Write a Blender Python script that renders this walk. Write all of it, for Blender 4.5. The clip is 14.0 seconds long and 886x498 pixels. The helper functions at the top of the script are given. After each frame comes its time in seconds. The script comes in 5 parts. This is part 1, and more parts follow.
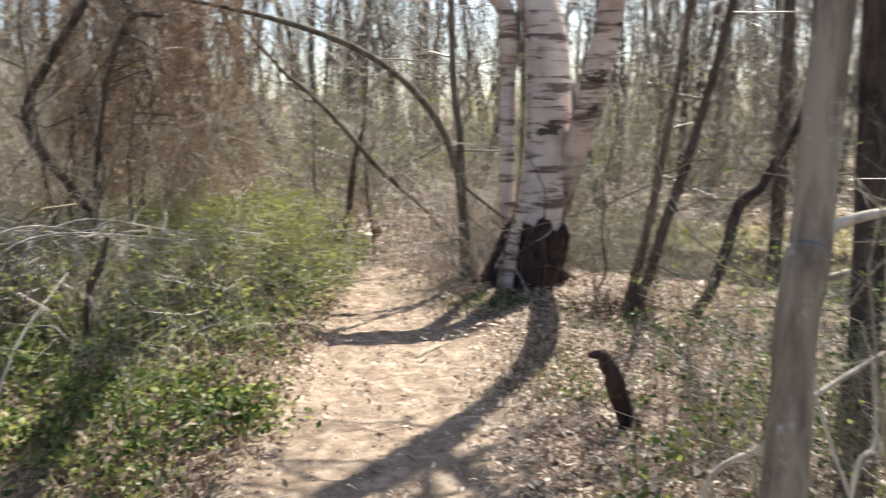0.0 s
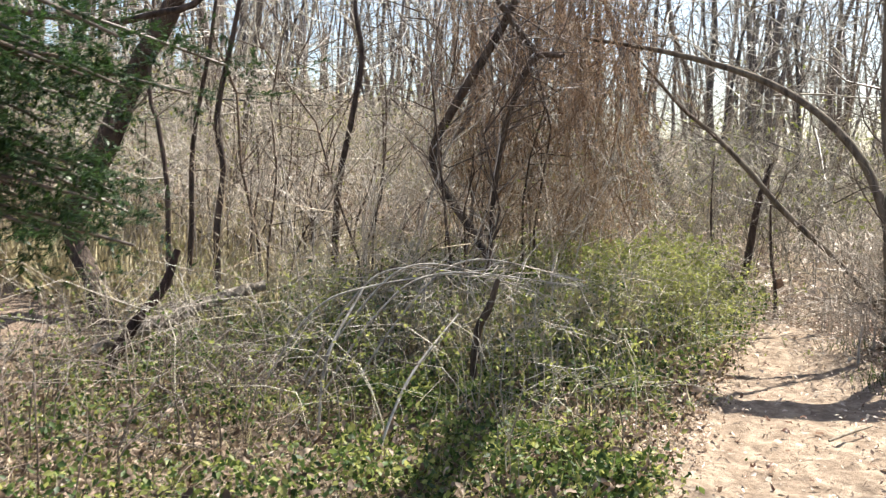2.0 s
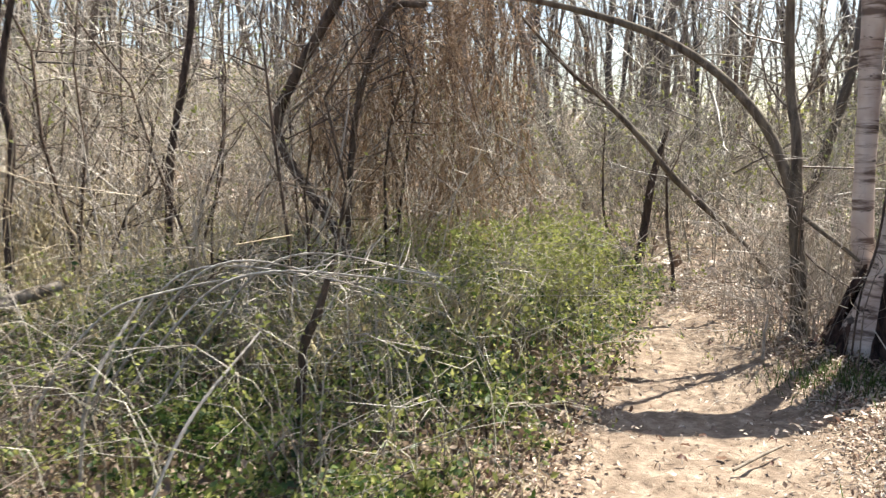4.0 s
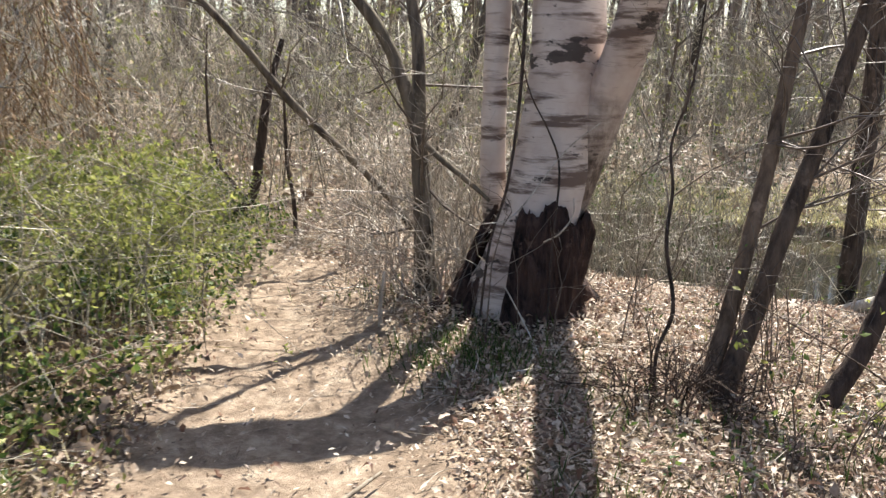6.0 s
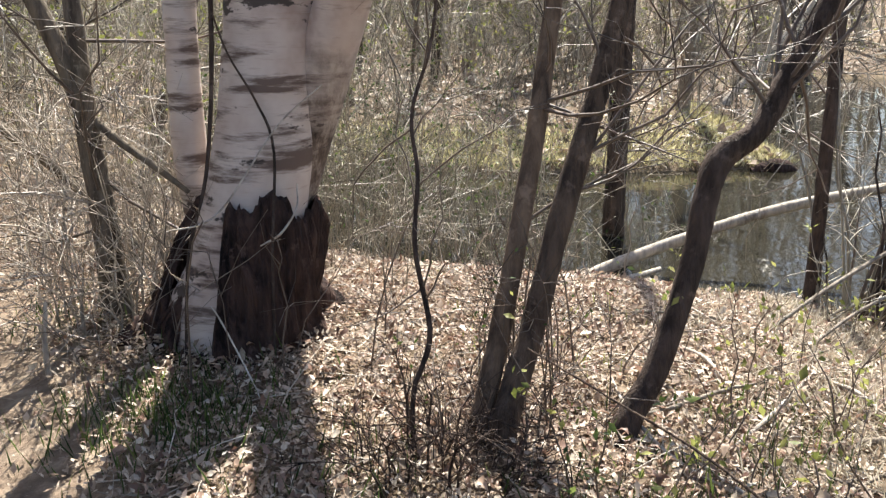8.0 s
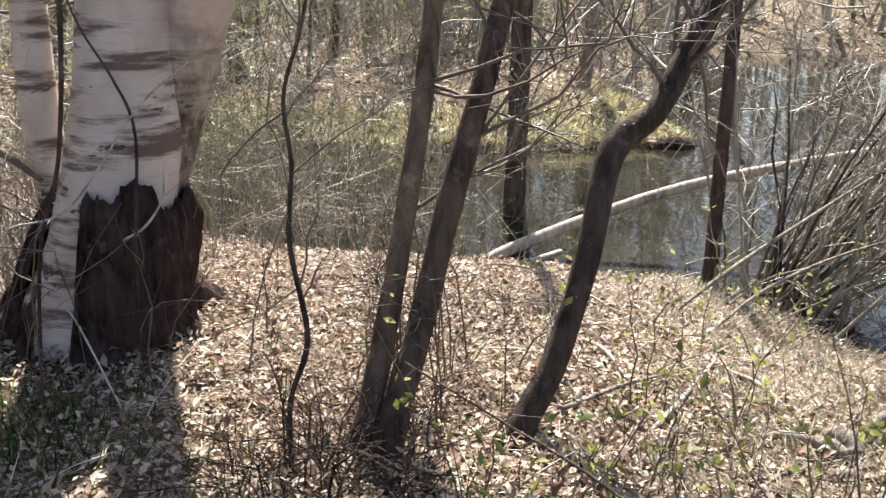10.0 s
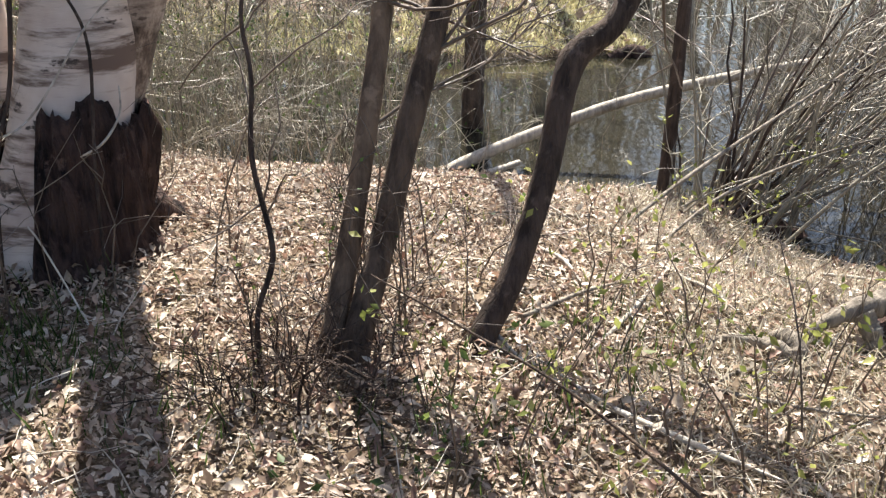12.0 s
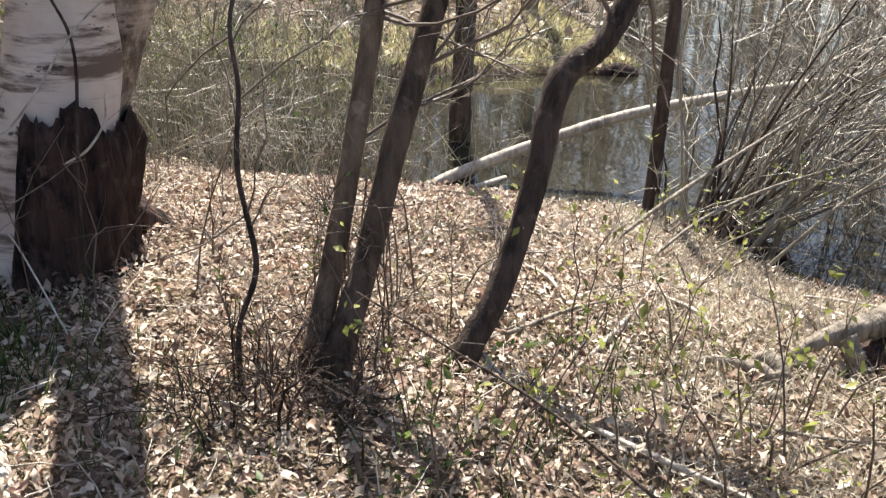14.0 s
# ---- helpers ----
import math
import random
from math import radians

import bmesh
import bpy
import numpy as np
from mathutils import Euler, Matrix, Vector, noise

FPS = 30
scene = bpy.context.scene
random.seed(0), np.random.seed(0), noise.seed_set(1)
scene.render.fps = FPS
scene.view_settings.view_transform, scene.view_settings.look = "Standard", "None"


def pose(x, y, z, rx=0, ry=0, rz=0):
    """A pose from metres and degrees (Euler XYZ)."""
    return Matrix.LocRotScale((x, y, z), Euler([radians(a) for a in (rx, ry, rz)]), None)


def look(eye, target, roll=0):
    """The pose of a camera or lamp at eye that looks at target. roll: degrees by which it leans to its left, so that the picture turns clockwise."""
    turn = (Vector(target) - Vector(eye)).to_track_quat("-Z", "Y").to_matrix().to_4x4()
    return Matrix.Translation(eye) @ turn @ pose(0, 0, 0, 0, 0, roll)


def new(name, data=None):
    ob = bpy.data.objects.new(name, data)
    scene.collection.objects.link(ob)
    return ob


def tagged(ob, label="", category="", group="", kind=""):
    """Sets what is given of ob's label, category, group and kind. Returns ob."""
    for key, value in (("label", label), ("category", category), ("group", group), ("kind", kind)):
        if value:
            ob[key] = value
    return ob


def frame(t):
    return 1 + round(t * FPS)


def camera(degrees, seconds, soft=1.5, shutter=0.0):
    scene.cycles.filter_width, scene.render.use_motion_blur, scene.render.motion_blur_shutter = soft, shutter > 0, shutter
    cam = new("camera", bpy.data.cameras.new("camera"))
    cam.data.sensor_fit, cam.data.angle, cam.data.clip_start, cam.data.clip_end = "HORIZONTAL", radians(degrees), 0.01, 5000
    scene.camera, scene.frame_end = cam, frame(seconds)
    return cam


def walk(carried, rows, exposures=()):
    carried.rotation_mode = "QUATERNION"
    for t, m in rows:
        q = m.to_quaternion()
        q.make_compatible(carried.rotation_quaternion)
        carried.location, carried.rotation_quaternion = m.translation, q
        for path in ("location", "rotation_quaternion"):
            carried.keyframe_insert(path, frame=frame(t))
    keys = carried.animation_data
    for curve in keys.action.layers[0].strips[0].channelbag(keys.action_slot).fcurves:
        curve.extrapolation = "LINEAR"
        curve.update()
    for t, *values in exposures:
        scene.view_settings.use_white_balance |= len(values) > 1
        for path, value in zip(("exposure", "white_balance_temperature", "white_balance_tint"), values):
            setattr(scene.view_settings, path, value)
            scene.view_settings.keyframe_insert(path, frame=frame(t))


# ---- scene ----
cam = camera(52, 14.0, soft=1.25, shutter=0.35)


def aim(eye, yaw, pitch, roll):
    """Pose of a camera at eye that faces yaw degrees left of +y, pitch degrees up."""
    a, b = radians(yaw), radians(pitch)
    way = Vector((-math.sin(a) * math.cos(b), math.cos(a) * math.cos(b), math.sin(b)))
    return look(eye, Vector(eye) + way, roll)


# seconds, eye, degrees to the left of +y, degrees up, roll
STEPS = [
    (0, (0.001, -0.000, 1.521), 1.24, -7.55, -0.48),
    (0.3, (0.040, 0.089, 1.522), 7.77, -7.24, 0.76),
    (0.5, (0.031, 0.131, 1.497), 11.90, -6.58, 1.51),
    (1, (-0.045, 0.204, 1.482), 21.76, -6.77, 0.18),
    (1.5, (-0.098, 0.300, 1.518), 25.94, -6.40, 1.35),
    (2, (-0.151, 0.419, 1.535), 25.26, -4.98, 0.01),
    (2.2, (-0.162, 0.501, 1.548), 23.82, -6.02, -0.37),
    (4.3, (-0.245, 1.889, 1.513), 17.59, -7.08, -0.80),
    (4.5, (-0.270, 2.055, 1.496), 14.12, -7.83, -1.67),
    (5, (-0.202, 2.605, 1.377), 4.25, -8.75, -1.09),
    (5.5, (-0.093, 2.921, 1.368), -0.76, -9.83, 0.08),
    (6, (0.055, 3.303, 1.453), -0.96, -11.70, 1.11),
    (6.5, (0.180, 3.656, 1.513), -8.67, -15.33, -1.57),
    (7, (0.414, 4.010, 1.530), -13.07, -17.26, -2.45),
    (7.2, (0.395, 4.119, 1.511), -14.24, -16.94, -1.59),
    (9.3, (0.534, 4.578, 1.476), -16.67, -14.74, 0.29),
    (9.5, (0.563, 4.595, 1.463), -17.64, -15.44, 0.18),
    (10, (0.563, 4.620, 1.478), -21.87, -17.07, 0.54),
    (10.5, (0.542, 4.596, 1.491), -23.31, -16.41, 0.35),
    (11, (0.543, 4.583, 1.496), -25.90, -18.02, 0.03),
    (11.5, (0.534, 4.587, 1.499), -24.97, -20.82, 0.45),
    (12, (0.532, 4.587, 1.501), -24.79, -22.67, 0.81),
    (12.5, (0.527, 4.585, 1.499), -25.37, -22.77, 1.76),
    (13, (0.530, 4.577, 1.506), -25.56, -22.89, 1.11),
    (13.5, (0.533, 4.584, 1.502), -25.62, -23.05, 1.65),
    (14, (0.538, 4.605, 1.505), -25.82, -21.85, 2.36),
]
walk(cam, [(t, aim(eye, yaw, pitch, roll)) for t, eye, yaw, pitch, roll in STEPS],
     [(0, 1.52), (1, 1.54), (2, 1.65), (4.3, 1.58), (6, 1.5), (7.2, 1.52), (9.4, 1.62), (11.5, 1.56), (14, 1.56)])

# ---- light ----
SUN_WAY = Vector((0.29, 0.65, 1.0)).normalized()
world = bpy.data.worlds.new("sky")
scene.world = world
world.use_nodes = True
sky = world.node_tree.nodes.new("ShaderNodeTexSky")
sky.sky_type, sky.sun_disc = "NISHITA", False
sky.sun_elevation, sky.sun_rotation = math.asin(SUN_WAY.z), math.atan2(SUN_WAY.x, SUN_WAY.y)
sky.air_density, sky.dust_density = 1.0, 1.5
back = world.node_tree.nodes["Background"]
back.inputs[1].default_value = 0.082
world.node_tree.links.new(sky.outputs[0], back.inputs[0])
sun = new("sun", bpy.data.lights.new("sun", "SUN"))
sun.data.energy, sun.data.angle, sun.data.color = 5.0, radians(0.55), (1.0, 0.95, 0.86)
sun.matrix_world = look(SUN_WAY * 40, (0, 0, 0))


# ---- materials ----
def material(name, rough=0.8):
    m = bpy.data.materials.new(name)
    m.use_nodes = True
    nt = m.node_tree
    bsdf = nt.nodes["Principled BSDF"]
    bsdf.inputs["Roughness"].default_value = rough
    bsdf.inputs["Specular IOR Level"].default_value = 0.25
    return m, nt, bsdf


def node(nt, kind, **values):
    n = nt.nodes.new(kind)
    for key, v in values.items():
        if key in n.inputs:
            n.inputs[key].default_value = v
    return n


def ramp(nt, source, stops):
    n = nt.nodes.new("ShaderNodeValToRGB")
    el = n.color_ramp.elements
    while len(el) < len(stops):
        el.new(0.5)
    for e, (p, c) in zip(el, stops):
        e.position, e.color = p, (*c, 1)
    nt.links.new(source, n.inputs[0])
    return n.outputs[0]


def noise_at(nt, scale, detail=4.0, rough=0.6, stretch=None, coord="Object"):
    tc = nt.nodes.new("ShaderNodeTexCoord")
    out = tc.outputs[coord]
    if stretch:
        mp = nt.nodes.new("ShaderNodeMapping")
        mp.inputs["Scale"].default_value = stretch
        nt.links.new(out, mp.inputs[0])
        out = mp.outputs[0]
    n = node(nt, "ShaderNodeTexNoise", Scale=scale, Detail=detail, Roughness=rough)
    nt.links.new(out, n.inputs["Vector"])
    return n.outputs[0]


def mix(nt, fac, a, b, mode="MIX"):
    n = nt.nodes.new("ShaderNodeMix")
    n.data_type, n.blend_type = "RGBA", mode
    for socket, v in ((n.inputs[0], fac), (n.inputs[6], a), (n.inputs[7], b)):
        if isinstance(v, bpy.types.NodeSocket):
            nt.links.new(v, socket)
        elif isinstance(v, tuple):
            socket.default_value = (*v, 1)
        else:
            socket.default_value = v
    return n.outputs[2]


def bump(nt, bsdf, height, strength, distance):
    b = node(nt, "ShaderNodeBump", Strength=strength, Distance=distance)
    nt.links.new(height, b.inputs["Height"])
    nt.links.new(b.outputs[0], bsdf.inputs["Normal"])


def island(nt):
    return nt.nodes.new("ShaderNodeNewGeometry").outputs["Random Per Island"]


def piecewise(name, stops, rough=0.75, scale=30.0, sheer=0.0, shine=0.3):
    """Many small pieces, each in a colour of its own out of the stops, mottled."""
    m, nt, bsdf = material(name, rough)
    bsdf.inputs["Specular IOR Level"].default_value = shine
    col = ramp(nt, island(nt), stops)
    spots = ramp(nt, noise_at(nt, scale, 3), [(0.3, (0.62, 0.6, 0.58)), (0.7, (1.15, 1.15, 1.15))])
    col = mix(nt, 1.0, col, spots, "MULTIPLY")
    nt.links.new(col, bsdf.inputs["Base Color"])
    if sheer:
        tr = nt.nodes.new("ShaderNodeBsdfTranslucent")
        nt.links.new(col, tr.inputs[0])
        ms = nt.nodes.new("ShaderNodeMixShader")
        ms.inputs[0].default_value = sheer
        nt.links.new(bsdf.outputs[0], ms.inputs[1])
        nt.links.new(tr.outputs[0], ms.inputs[2])
        nt.links.new(ms.outputs[0], nt.nodes["Material Output"].inputs[0])
    return m


def bark(name, dark, light, scale=26.0, depth=0.02, moss=None):
    m, nt, bsdf = material(name, 0.9)
    ridges = noise_at(nt, scale, 6, 0.65, (1, 1, 0.18))
    blotch = noise_at(nt, 3.0, 3)
    col = ramp(nt, ridges, [(0.38, dark), (0.58, light)])
    lichen = noise_at(nt, 9.0, 5, 0.7)
    col = mix(nt, ramp(nt, lichen, [(0.58, (0, 0, 0)), (0.66, (0.55, 0.55, 0.55))]), col, tuple(min(0.5, c * 2.0 + 0.03) for c in light))
    col = mix(nt, ramp(nt, blotch, [(0.4, (0, 0, 0)), (0.75, (0.6, 0.6, 0.6))]), col, moss or tuple(c * 1.35 for c in light))
    nt.links.new(col, bsdf.inputs["Base Color"])
    bump(nt, bsdf, ridges, 1.0, depth * 1.5)
    return m


BARK_BROWN = bark("bark_brown", (0.026, 0.018, 0.014), (0.12, 0.085, 0.062))
BARK_DARK = bark("bark_dark", (0.02, 0.015, 0.012), (0.085, 0.06, 0.048))
BARK_GREY = bark("bark_grey", (0.13, 0.105, 0.08), (0.31, 0.262, 0.205), 16.0, 0.008, (0.25, 0.205, 0.145))
BARK_LIMB = bark("bark_limb", (0.06, 0.046, 0.036), (0.185, 0.15, 0.115), 18.0, 0.01, (0.15, 0.125, 0.085))
BARK_TAN = bark("bark_tan", (0.05, 0.034, 0.025), (0.185, 0.13, 0.09), 22.0, 0.012)
BARK_PALE = bark("bark_pale", (0.2, 0.17, 0.14), (0.5, 0.45, 0.38), 30.0, 0.006)
BARK_WEATHERED = bark("bark_weathered", (0.06, 0.05, 0.04), (0.27, 0.23, 0.185), 24.0, 0.015)
BARK_BLACK = bark("bark_black", (0.008, 0.005, 0.005), (0.085, 0.05, 0.04), 15.0, 0.05, (0.11, 0.068, 0.052))


def birch_bark(name, foot=0.0):
    """Papery bark with dark bands, lines and scars; darker mottled brown up to foot metres."""
    m, nt, bsdf = material(name, 0.6)
    bands = noise_at(nt, 2.2, 7, 0.62, (0.7, 0.7, 5.0))
    scars = noise_at(nt, 3.0, 6, 0.62, (0.9, 0.9, 2.0))
    fine = noise_at(nt, 20.0, 5, 0.65, (0.3, 0.3, 3.5))
    tone = noise_at(nt, 3.0, 4)
    col = ramp(nt, tone, [(0.3, (0.36, 0.265, 0.22)), (0.46, (0.53, 0.44, 0.385)), (0.7, (0.68, 0.61, 0.55))])
    col = mix(nt, ramp(nt, fine, [(0.58, (0, 0, 0)), (0.7, (0.45, 0.45, 0.45))]), col, (0.34, 0.24, 0.18))
    col = mix(nt, ramp(nt, bands, [(0.505, (0, 0, 0)), (0.55, (0.5, 0.5, 0.5)), (0.585, (0.95, 0.95, 0.95))]), col, (0.13, 0.088, 0.07))
    col = mix(nt, ramp(nt, scars, [(0.585, (0, 0, 0)), (0.61, (0.92, 0.92, 0.92))]), col, (0.04, 0.03, 0.026))
    if foot:
        tc = nt.nodes.new("ShaderNodeTexCoord")
        sep = nt.nodes.new("ShaderNodeSeparateXYZ")
        nt.links.new(tc.outputs["Object"], sep.inputs[0])
        add = nt.nodes.new("ShaderNodeMath")
        add.operation = "ADD"
        nt.links.new(sep.outputs[2], add.inputs[0])
        nt.links.new(scars, add.inputs[1])
        rough = ramp(nt, add.outputs[0], [(0.0, (1, 1, 1)), (1.0, (0, 0, 0))])
        rough.node.color_ramp.elements[0].position, rough.node.color_ramp.elements[1].position = (foot + 0.4) / 2, (foot + 0.7) / 2
        half = nt.nodes.new("ShaderNodeMath")
        half.operation, half.inputs[1].default_value = "MULTIPLY", 0.5
        nt.links.new(add.outputs[0], half.inputs[0])
        nt.links.new(half.outputs[0], rough.node.inputs[0])
        col = mix(nt, rough, col, ramp(nt, noise_at(nt, 13.0, 7, 0.72, (1, 1, 0.4)), [(0.36, (0.03, 0.022, 0.018)), (0.5, (0.15, 0.115, 0.095)), (0.64, (0.42, 0.36, 0.31))]))
    nt.links.new(col, bsdf.inputs["Base Color"])
    bump(nt, bsdf, bands, 0.6, 0.015)
    return m


BIRCH, BIRCH_FOOT = birch_bark("birch_bark"), birch_bark("birch_bark_foot", 1.0)
TWIG = piecewise("twig_bark", [(0.0, (0.07, 0.058, 0.045)), (0.35, (0.19, 0.165, 0.125)), (0.7, (0.36, 0.325, 0.25)), (1.0, (0.6, 0.555, 0.45))], 0.42, 14, 0, 0.5)
TWIG_DARK = piecewise("twig_dark", [(0.0, (0.04, 0.03, 0.024)), (0.6, (0.14, 0.105, 0.082)), (1.0, (0.32, 0.26, 0.21))], 0.45, 14, 0, 0.5)
TWIG_PALE = piecewise("twig_pale", [(0.0, (0.2, 0.165, 0.13)), (0.5, (0.4, 0.345, 0.28)), (1.0, (0.64, 0.58, 0.49))], 0.4, 14, 0, 0.5)
MAT_LEAF = piecewise("mat_leaf", [(0.0, (0.08, 0.055, 0.04)), (0.6, (0.22, 0.155, 0.105)), (1.0, (0.44, 0.34, 0.25))], 0.6, 22, 0.25)
TWIG_STRAW = piecewise("twig_straw", [(0.0, (0.2, 0.145, 0.1)), (0.5, (0.42, 0.33, 0.22)), (1.0, (0.68, 0.58, 0.42))], 0.45, 14, 0.15, 0.5)
VINE_RUST = piecewise("vine_rust", [(0.0, (0.15, 0.09, 0.056)), (0.5, (0.37, 0.245, 0.15)), (1.0, (0.58, 0.43, 0.28))], 0.8, 14, 0.25)
LITTER = piecewise("dead_leaf", [(0.0, (0.15, 0.1, 0.072)), (0.35, (0.33, 0.245, 0.18)), (0.7, (0.54, 0.435, 0.33)), (1.0, (0.82, 0.74, 0.61))], 0.48, 40, 0.3, 0.4)
LEAF_RED = piecewise("whole_dead_leaf", [(0.0, (0.14, 0.075, 0.055)), (0.3, (0.33, 0.21, 0.155)), (0.65, (0.52, 0.39, 0.295)), (1.0, (0.74, 0.63, 0.51))], 0.45, 22, 0.3, 0.4)
STRAW = piecewise("dry_grass", [(0.0, (0.38, 0.32, 0.19)), (0.6, (0.57, 0.5, 0.31)), (1.0, (0.76, 0.69, 0.48))], 0.6, 20, 0.42)
GREEN = piecewise("green_leaf", [(0.0, (0.026, 0.05, 0.014)), (0.45, (0.062, 0.108, 0.026)), (0.8, (0.12, 0.18, 0.045)), (1.0, (0.23, 0.28, 0.085))], 0.5, 30, 0.4, 0.35)
LIME = piecewise("spring_leaf", [(0.0, (0.14, 0.175, 0.045)), (0.5, (0.29, 0.32, 0.088)), (1.0, (0.46, 0.46, 0.155))], 0.5, 30, 0.5, 0.35)
NEEDLE = piecewise("needle", [(0.0, (0.014, 0.034, 0.012)), (0.6, (0.035, 0.078, 0.022)), (1.0, (0.085, 0.15, 0.04))], 0.42, 30, 0.35)
SHORE_GRASS = piecewise("shore_grass", [(0.0, (0.46, 0.42, 0.22)), (0.6, (0.64, 0.59, 0.34)), (1.0, (0.78, 0.74, 0.5))], 0.6, 20, 0.4)
BLEACHED = piecewise("bleached_grass", [(0.0, (0.36, 0.31, 0.23)), (0.6, (0.58, 0.52, 0.41)), (1.0, (0.8, 0.75, 0.62))], 0.6, 20, 0.35)
MOSS = piecewise("moss_tuft", [(0.0, (0.1, 0.12, 0.02)), (1.0, (0.27, 0.29, 0.06))], 0.8, 30, 0.3)


def ground_material():
    """Leaf mould, worn to sandy soil where the trail runs, dark silt under the water."""
    m, nt, bsdf = material("forest_soil", 0.95)
    at = nt.nodes.new("ShaderNodeAttribute")
    at.attribute_name = "worn"
    broad = noise_at(nt, 0.9, 4)
    grain = noise_at(nt, 48.0, 8, 0.75)
    flecks = noise_at(nt, 9.0, 5, 0.7)
    mould = ramp(nt, grain, [(0.36, (0.045, 0.03, 0.022)), (0.5, (0.17, 0.12, 0.085)), (0.64, (0.42, 0.33, 0.25))])
    mould = mix(nt, ramp(nt, broad, [(0.4, (0, 0, 0)), (0.7, (0.4, 0.4, 0.4))]), mould, (0.13, 0.12, 0.05))
    soil = ramp(nt, flecks, [(0.3, (0.125, 0.09, 0.063)), (0.5, (0.262, 0.196, 0.14)), (0.72, (0.46, 0.375, 0.28))])
    edge = nt.nodes.new("ShaderNodeMath")
    edge.operation = "ADD"
    nt.links.new(at.outputs["Fac"], edge.inputs[0])
    nt.links.new(flecks, edge.inputs[1])
    cover = ramp(nt, edge.outputs[0], [(0.75, (0, 0, 0)), (1.05, (1, 1, 1))])
    nt.links.new(mix(nt, cover, mould, soil), bsdf.inputs["Base Color"])
    bump(nt, bsdf, grain, 0.7, 0.03)
    return m


def water_material():
    m, nt, bsdf = material("pond_water", 0.04)
    bsdf.inputs["Base Color"].default_value = (0.022, 0.02, 0.014, 1)
    bsdf.inputs["IOR"].default_value = 1.33
    bsdf.inputs["Specular IOR Level"].default_value = 0.36
    bump(nt, bsdf, noise_at(nt, 3.0, 2, 0.5), 0.08, 0.05)
    return m


GROUND, WATER = ground_material(), water_material()
rng = np.random.default_rng(7)


# ---- shapes ----
def mesh_of(name, verts, faces, mat, smooth=True):
    me = bpy.data.meshes.new(name)
    v, f = np.asarray(verts, np.float32), np.asarray(faces, np.int32)
    me.vertices.add(len(v))
    me.vertices.foreach_set("co", v.ravel())
    me.loops.add(f.size)
    me.loops.foreach_set("vertex_index", f.ravel())
    me.polygons.add(len(f))
    me.polygons.foreach_set("loop_start", np.arange(0, f.size, f.shape[1], dtype=np.int32))
    if smooth:
        me.polygons.foreach_set("use_smooth", np.ones(len(f), bool))
    me.materials.append(mat)
    me.update(calc_edges=True)
    return me


def tubes(P, R, sides=3):
    """Tapered tubes: P (n, k, 3) middle lines, R (n, k) radii."""
    n, k, _ = P.shape
    T = np.gradient(P, axis=1)
    T /= np.linalg.norm(T, axis=2, keepdims=True) + 1e-9
    span = np.abs(P[:, -1] - P[:, 0])
    steep = span[:, 2] > np.hypot(span[:, 0], span[:, 1]) * 0.8
    ref = np.where(steep[:, None, None], np.array([0.8, -0.6, 0.0]), np.array([0.05, 0.03, 1.0]))
    A = np.cross(T, ref)
    A /= np.linalg.norm(A, axis=2, keepdims=True) + 1e-9
    B = np.cross(T, A)
    w = np.arange(sides) * 2 * np.pi / sides
    V = P[:, :, None] + R[:, :, None, None] * (np.cos(w)[:, None] * A[:, :, None] + np.sin(w)[:, None] * B[:, :, None])
    i = np.arange(n)[:, None, None] * k * sides + np.arange(k - 1)[None, :, None] * sides
    a, b = np.arange(sides)[None, None], (np.arange(sides)[None, None] + 1) % sides
    F = np.stack([i + a, i + b, i + b + sides, i + a + sides], -1)
    return V.reshape(-1, 3), F.reshape(-1, 4)


def blades(C, D, U, L, W):
    """Folded leaves: foot C, way D, up U (n, 3), length L, width W (n,)."""
    D = D / (np.linalg.norm(D, axis=1, keepdims=True) + 1e-9)
    S = np.cross(D, U)
    S /= np.linalg.norm(S, axis=1, keepdims=True) + 1e-9
    N = np.cross(S, D)
    L, W = L[:, None], W[:, None]
    V = np.stack([C, C + D * L * 0.45 + S * W * 0.5 + N * W * 0.22, C + D * L + N * L * 0.08, C + D * L * 0.45 - S * W * 0.5 + N * W * 0.22], 1)
    i = np.arange(len(C))[:, None] * 4
    F = np.concatenate([i + np.array([[0, 1, 2]]), i + np.array([[0, 2, 3]])])
    return V.reshape(-1, 3), F


def curled(C, D, U, L, W):
    """Lobed, curled dead leaves: foot C, way D, up U (n, 3), length L, width W (n,)."""
    D = D / (np.linalg.norm(D, axis=1, keepdims=True) + 1e-9)
    S = np.cross(D, U)
    S /= np.linalg.norm(S, axis=1, keepdims=True) + 1e-9
    N = np.cross(S, D)
    L, W = L[:, None], W[:, None]
    bow, cup = rng.normal(size=L.shape) * 0.22, rng.uniform(0.1, 1.3, L.shape)
    rows = [C]
    for s, w in ((0.28, 0.42), (0.5, 0.3), (0.74, 0.5)):
        mid = C + D * L * s + N * L * bow * math.sin(math.pi * s)
        side = w * W * rng.uniform(0.7, 1.2, L.shape)
        rows += [mid + S * side + N * side * cup, mid, mid - S * side + N * side * cup * rng.uniform(0.2, 1.4, L.shape)]
    V = np.stack(rows + [C + D * L - N * L * bow * 0.4], 1)
    tri = [(0, 1, 2), (0, 2, 3), (7, 10, 8), (8, 10, 9)]
    for a in (1, 4):
        tri += [(a, a + 3, a + 1), (a + 1, a + 3, a + 4), (a + 1, a + 4, a + 2), (a + 2, a + 4, a + 5)]
    F = (np.arange(len(C))[:, None, None] * 11 + np.array(tri)[None]).reshape(-1, 3)
    return V.reshape(-1, 3), F


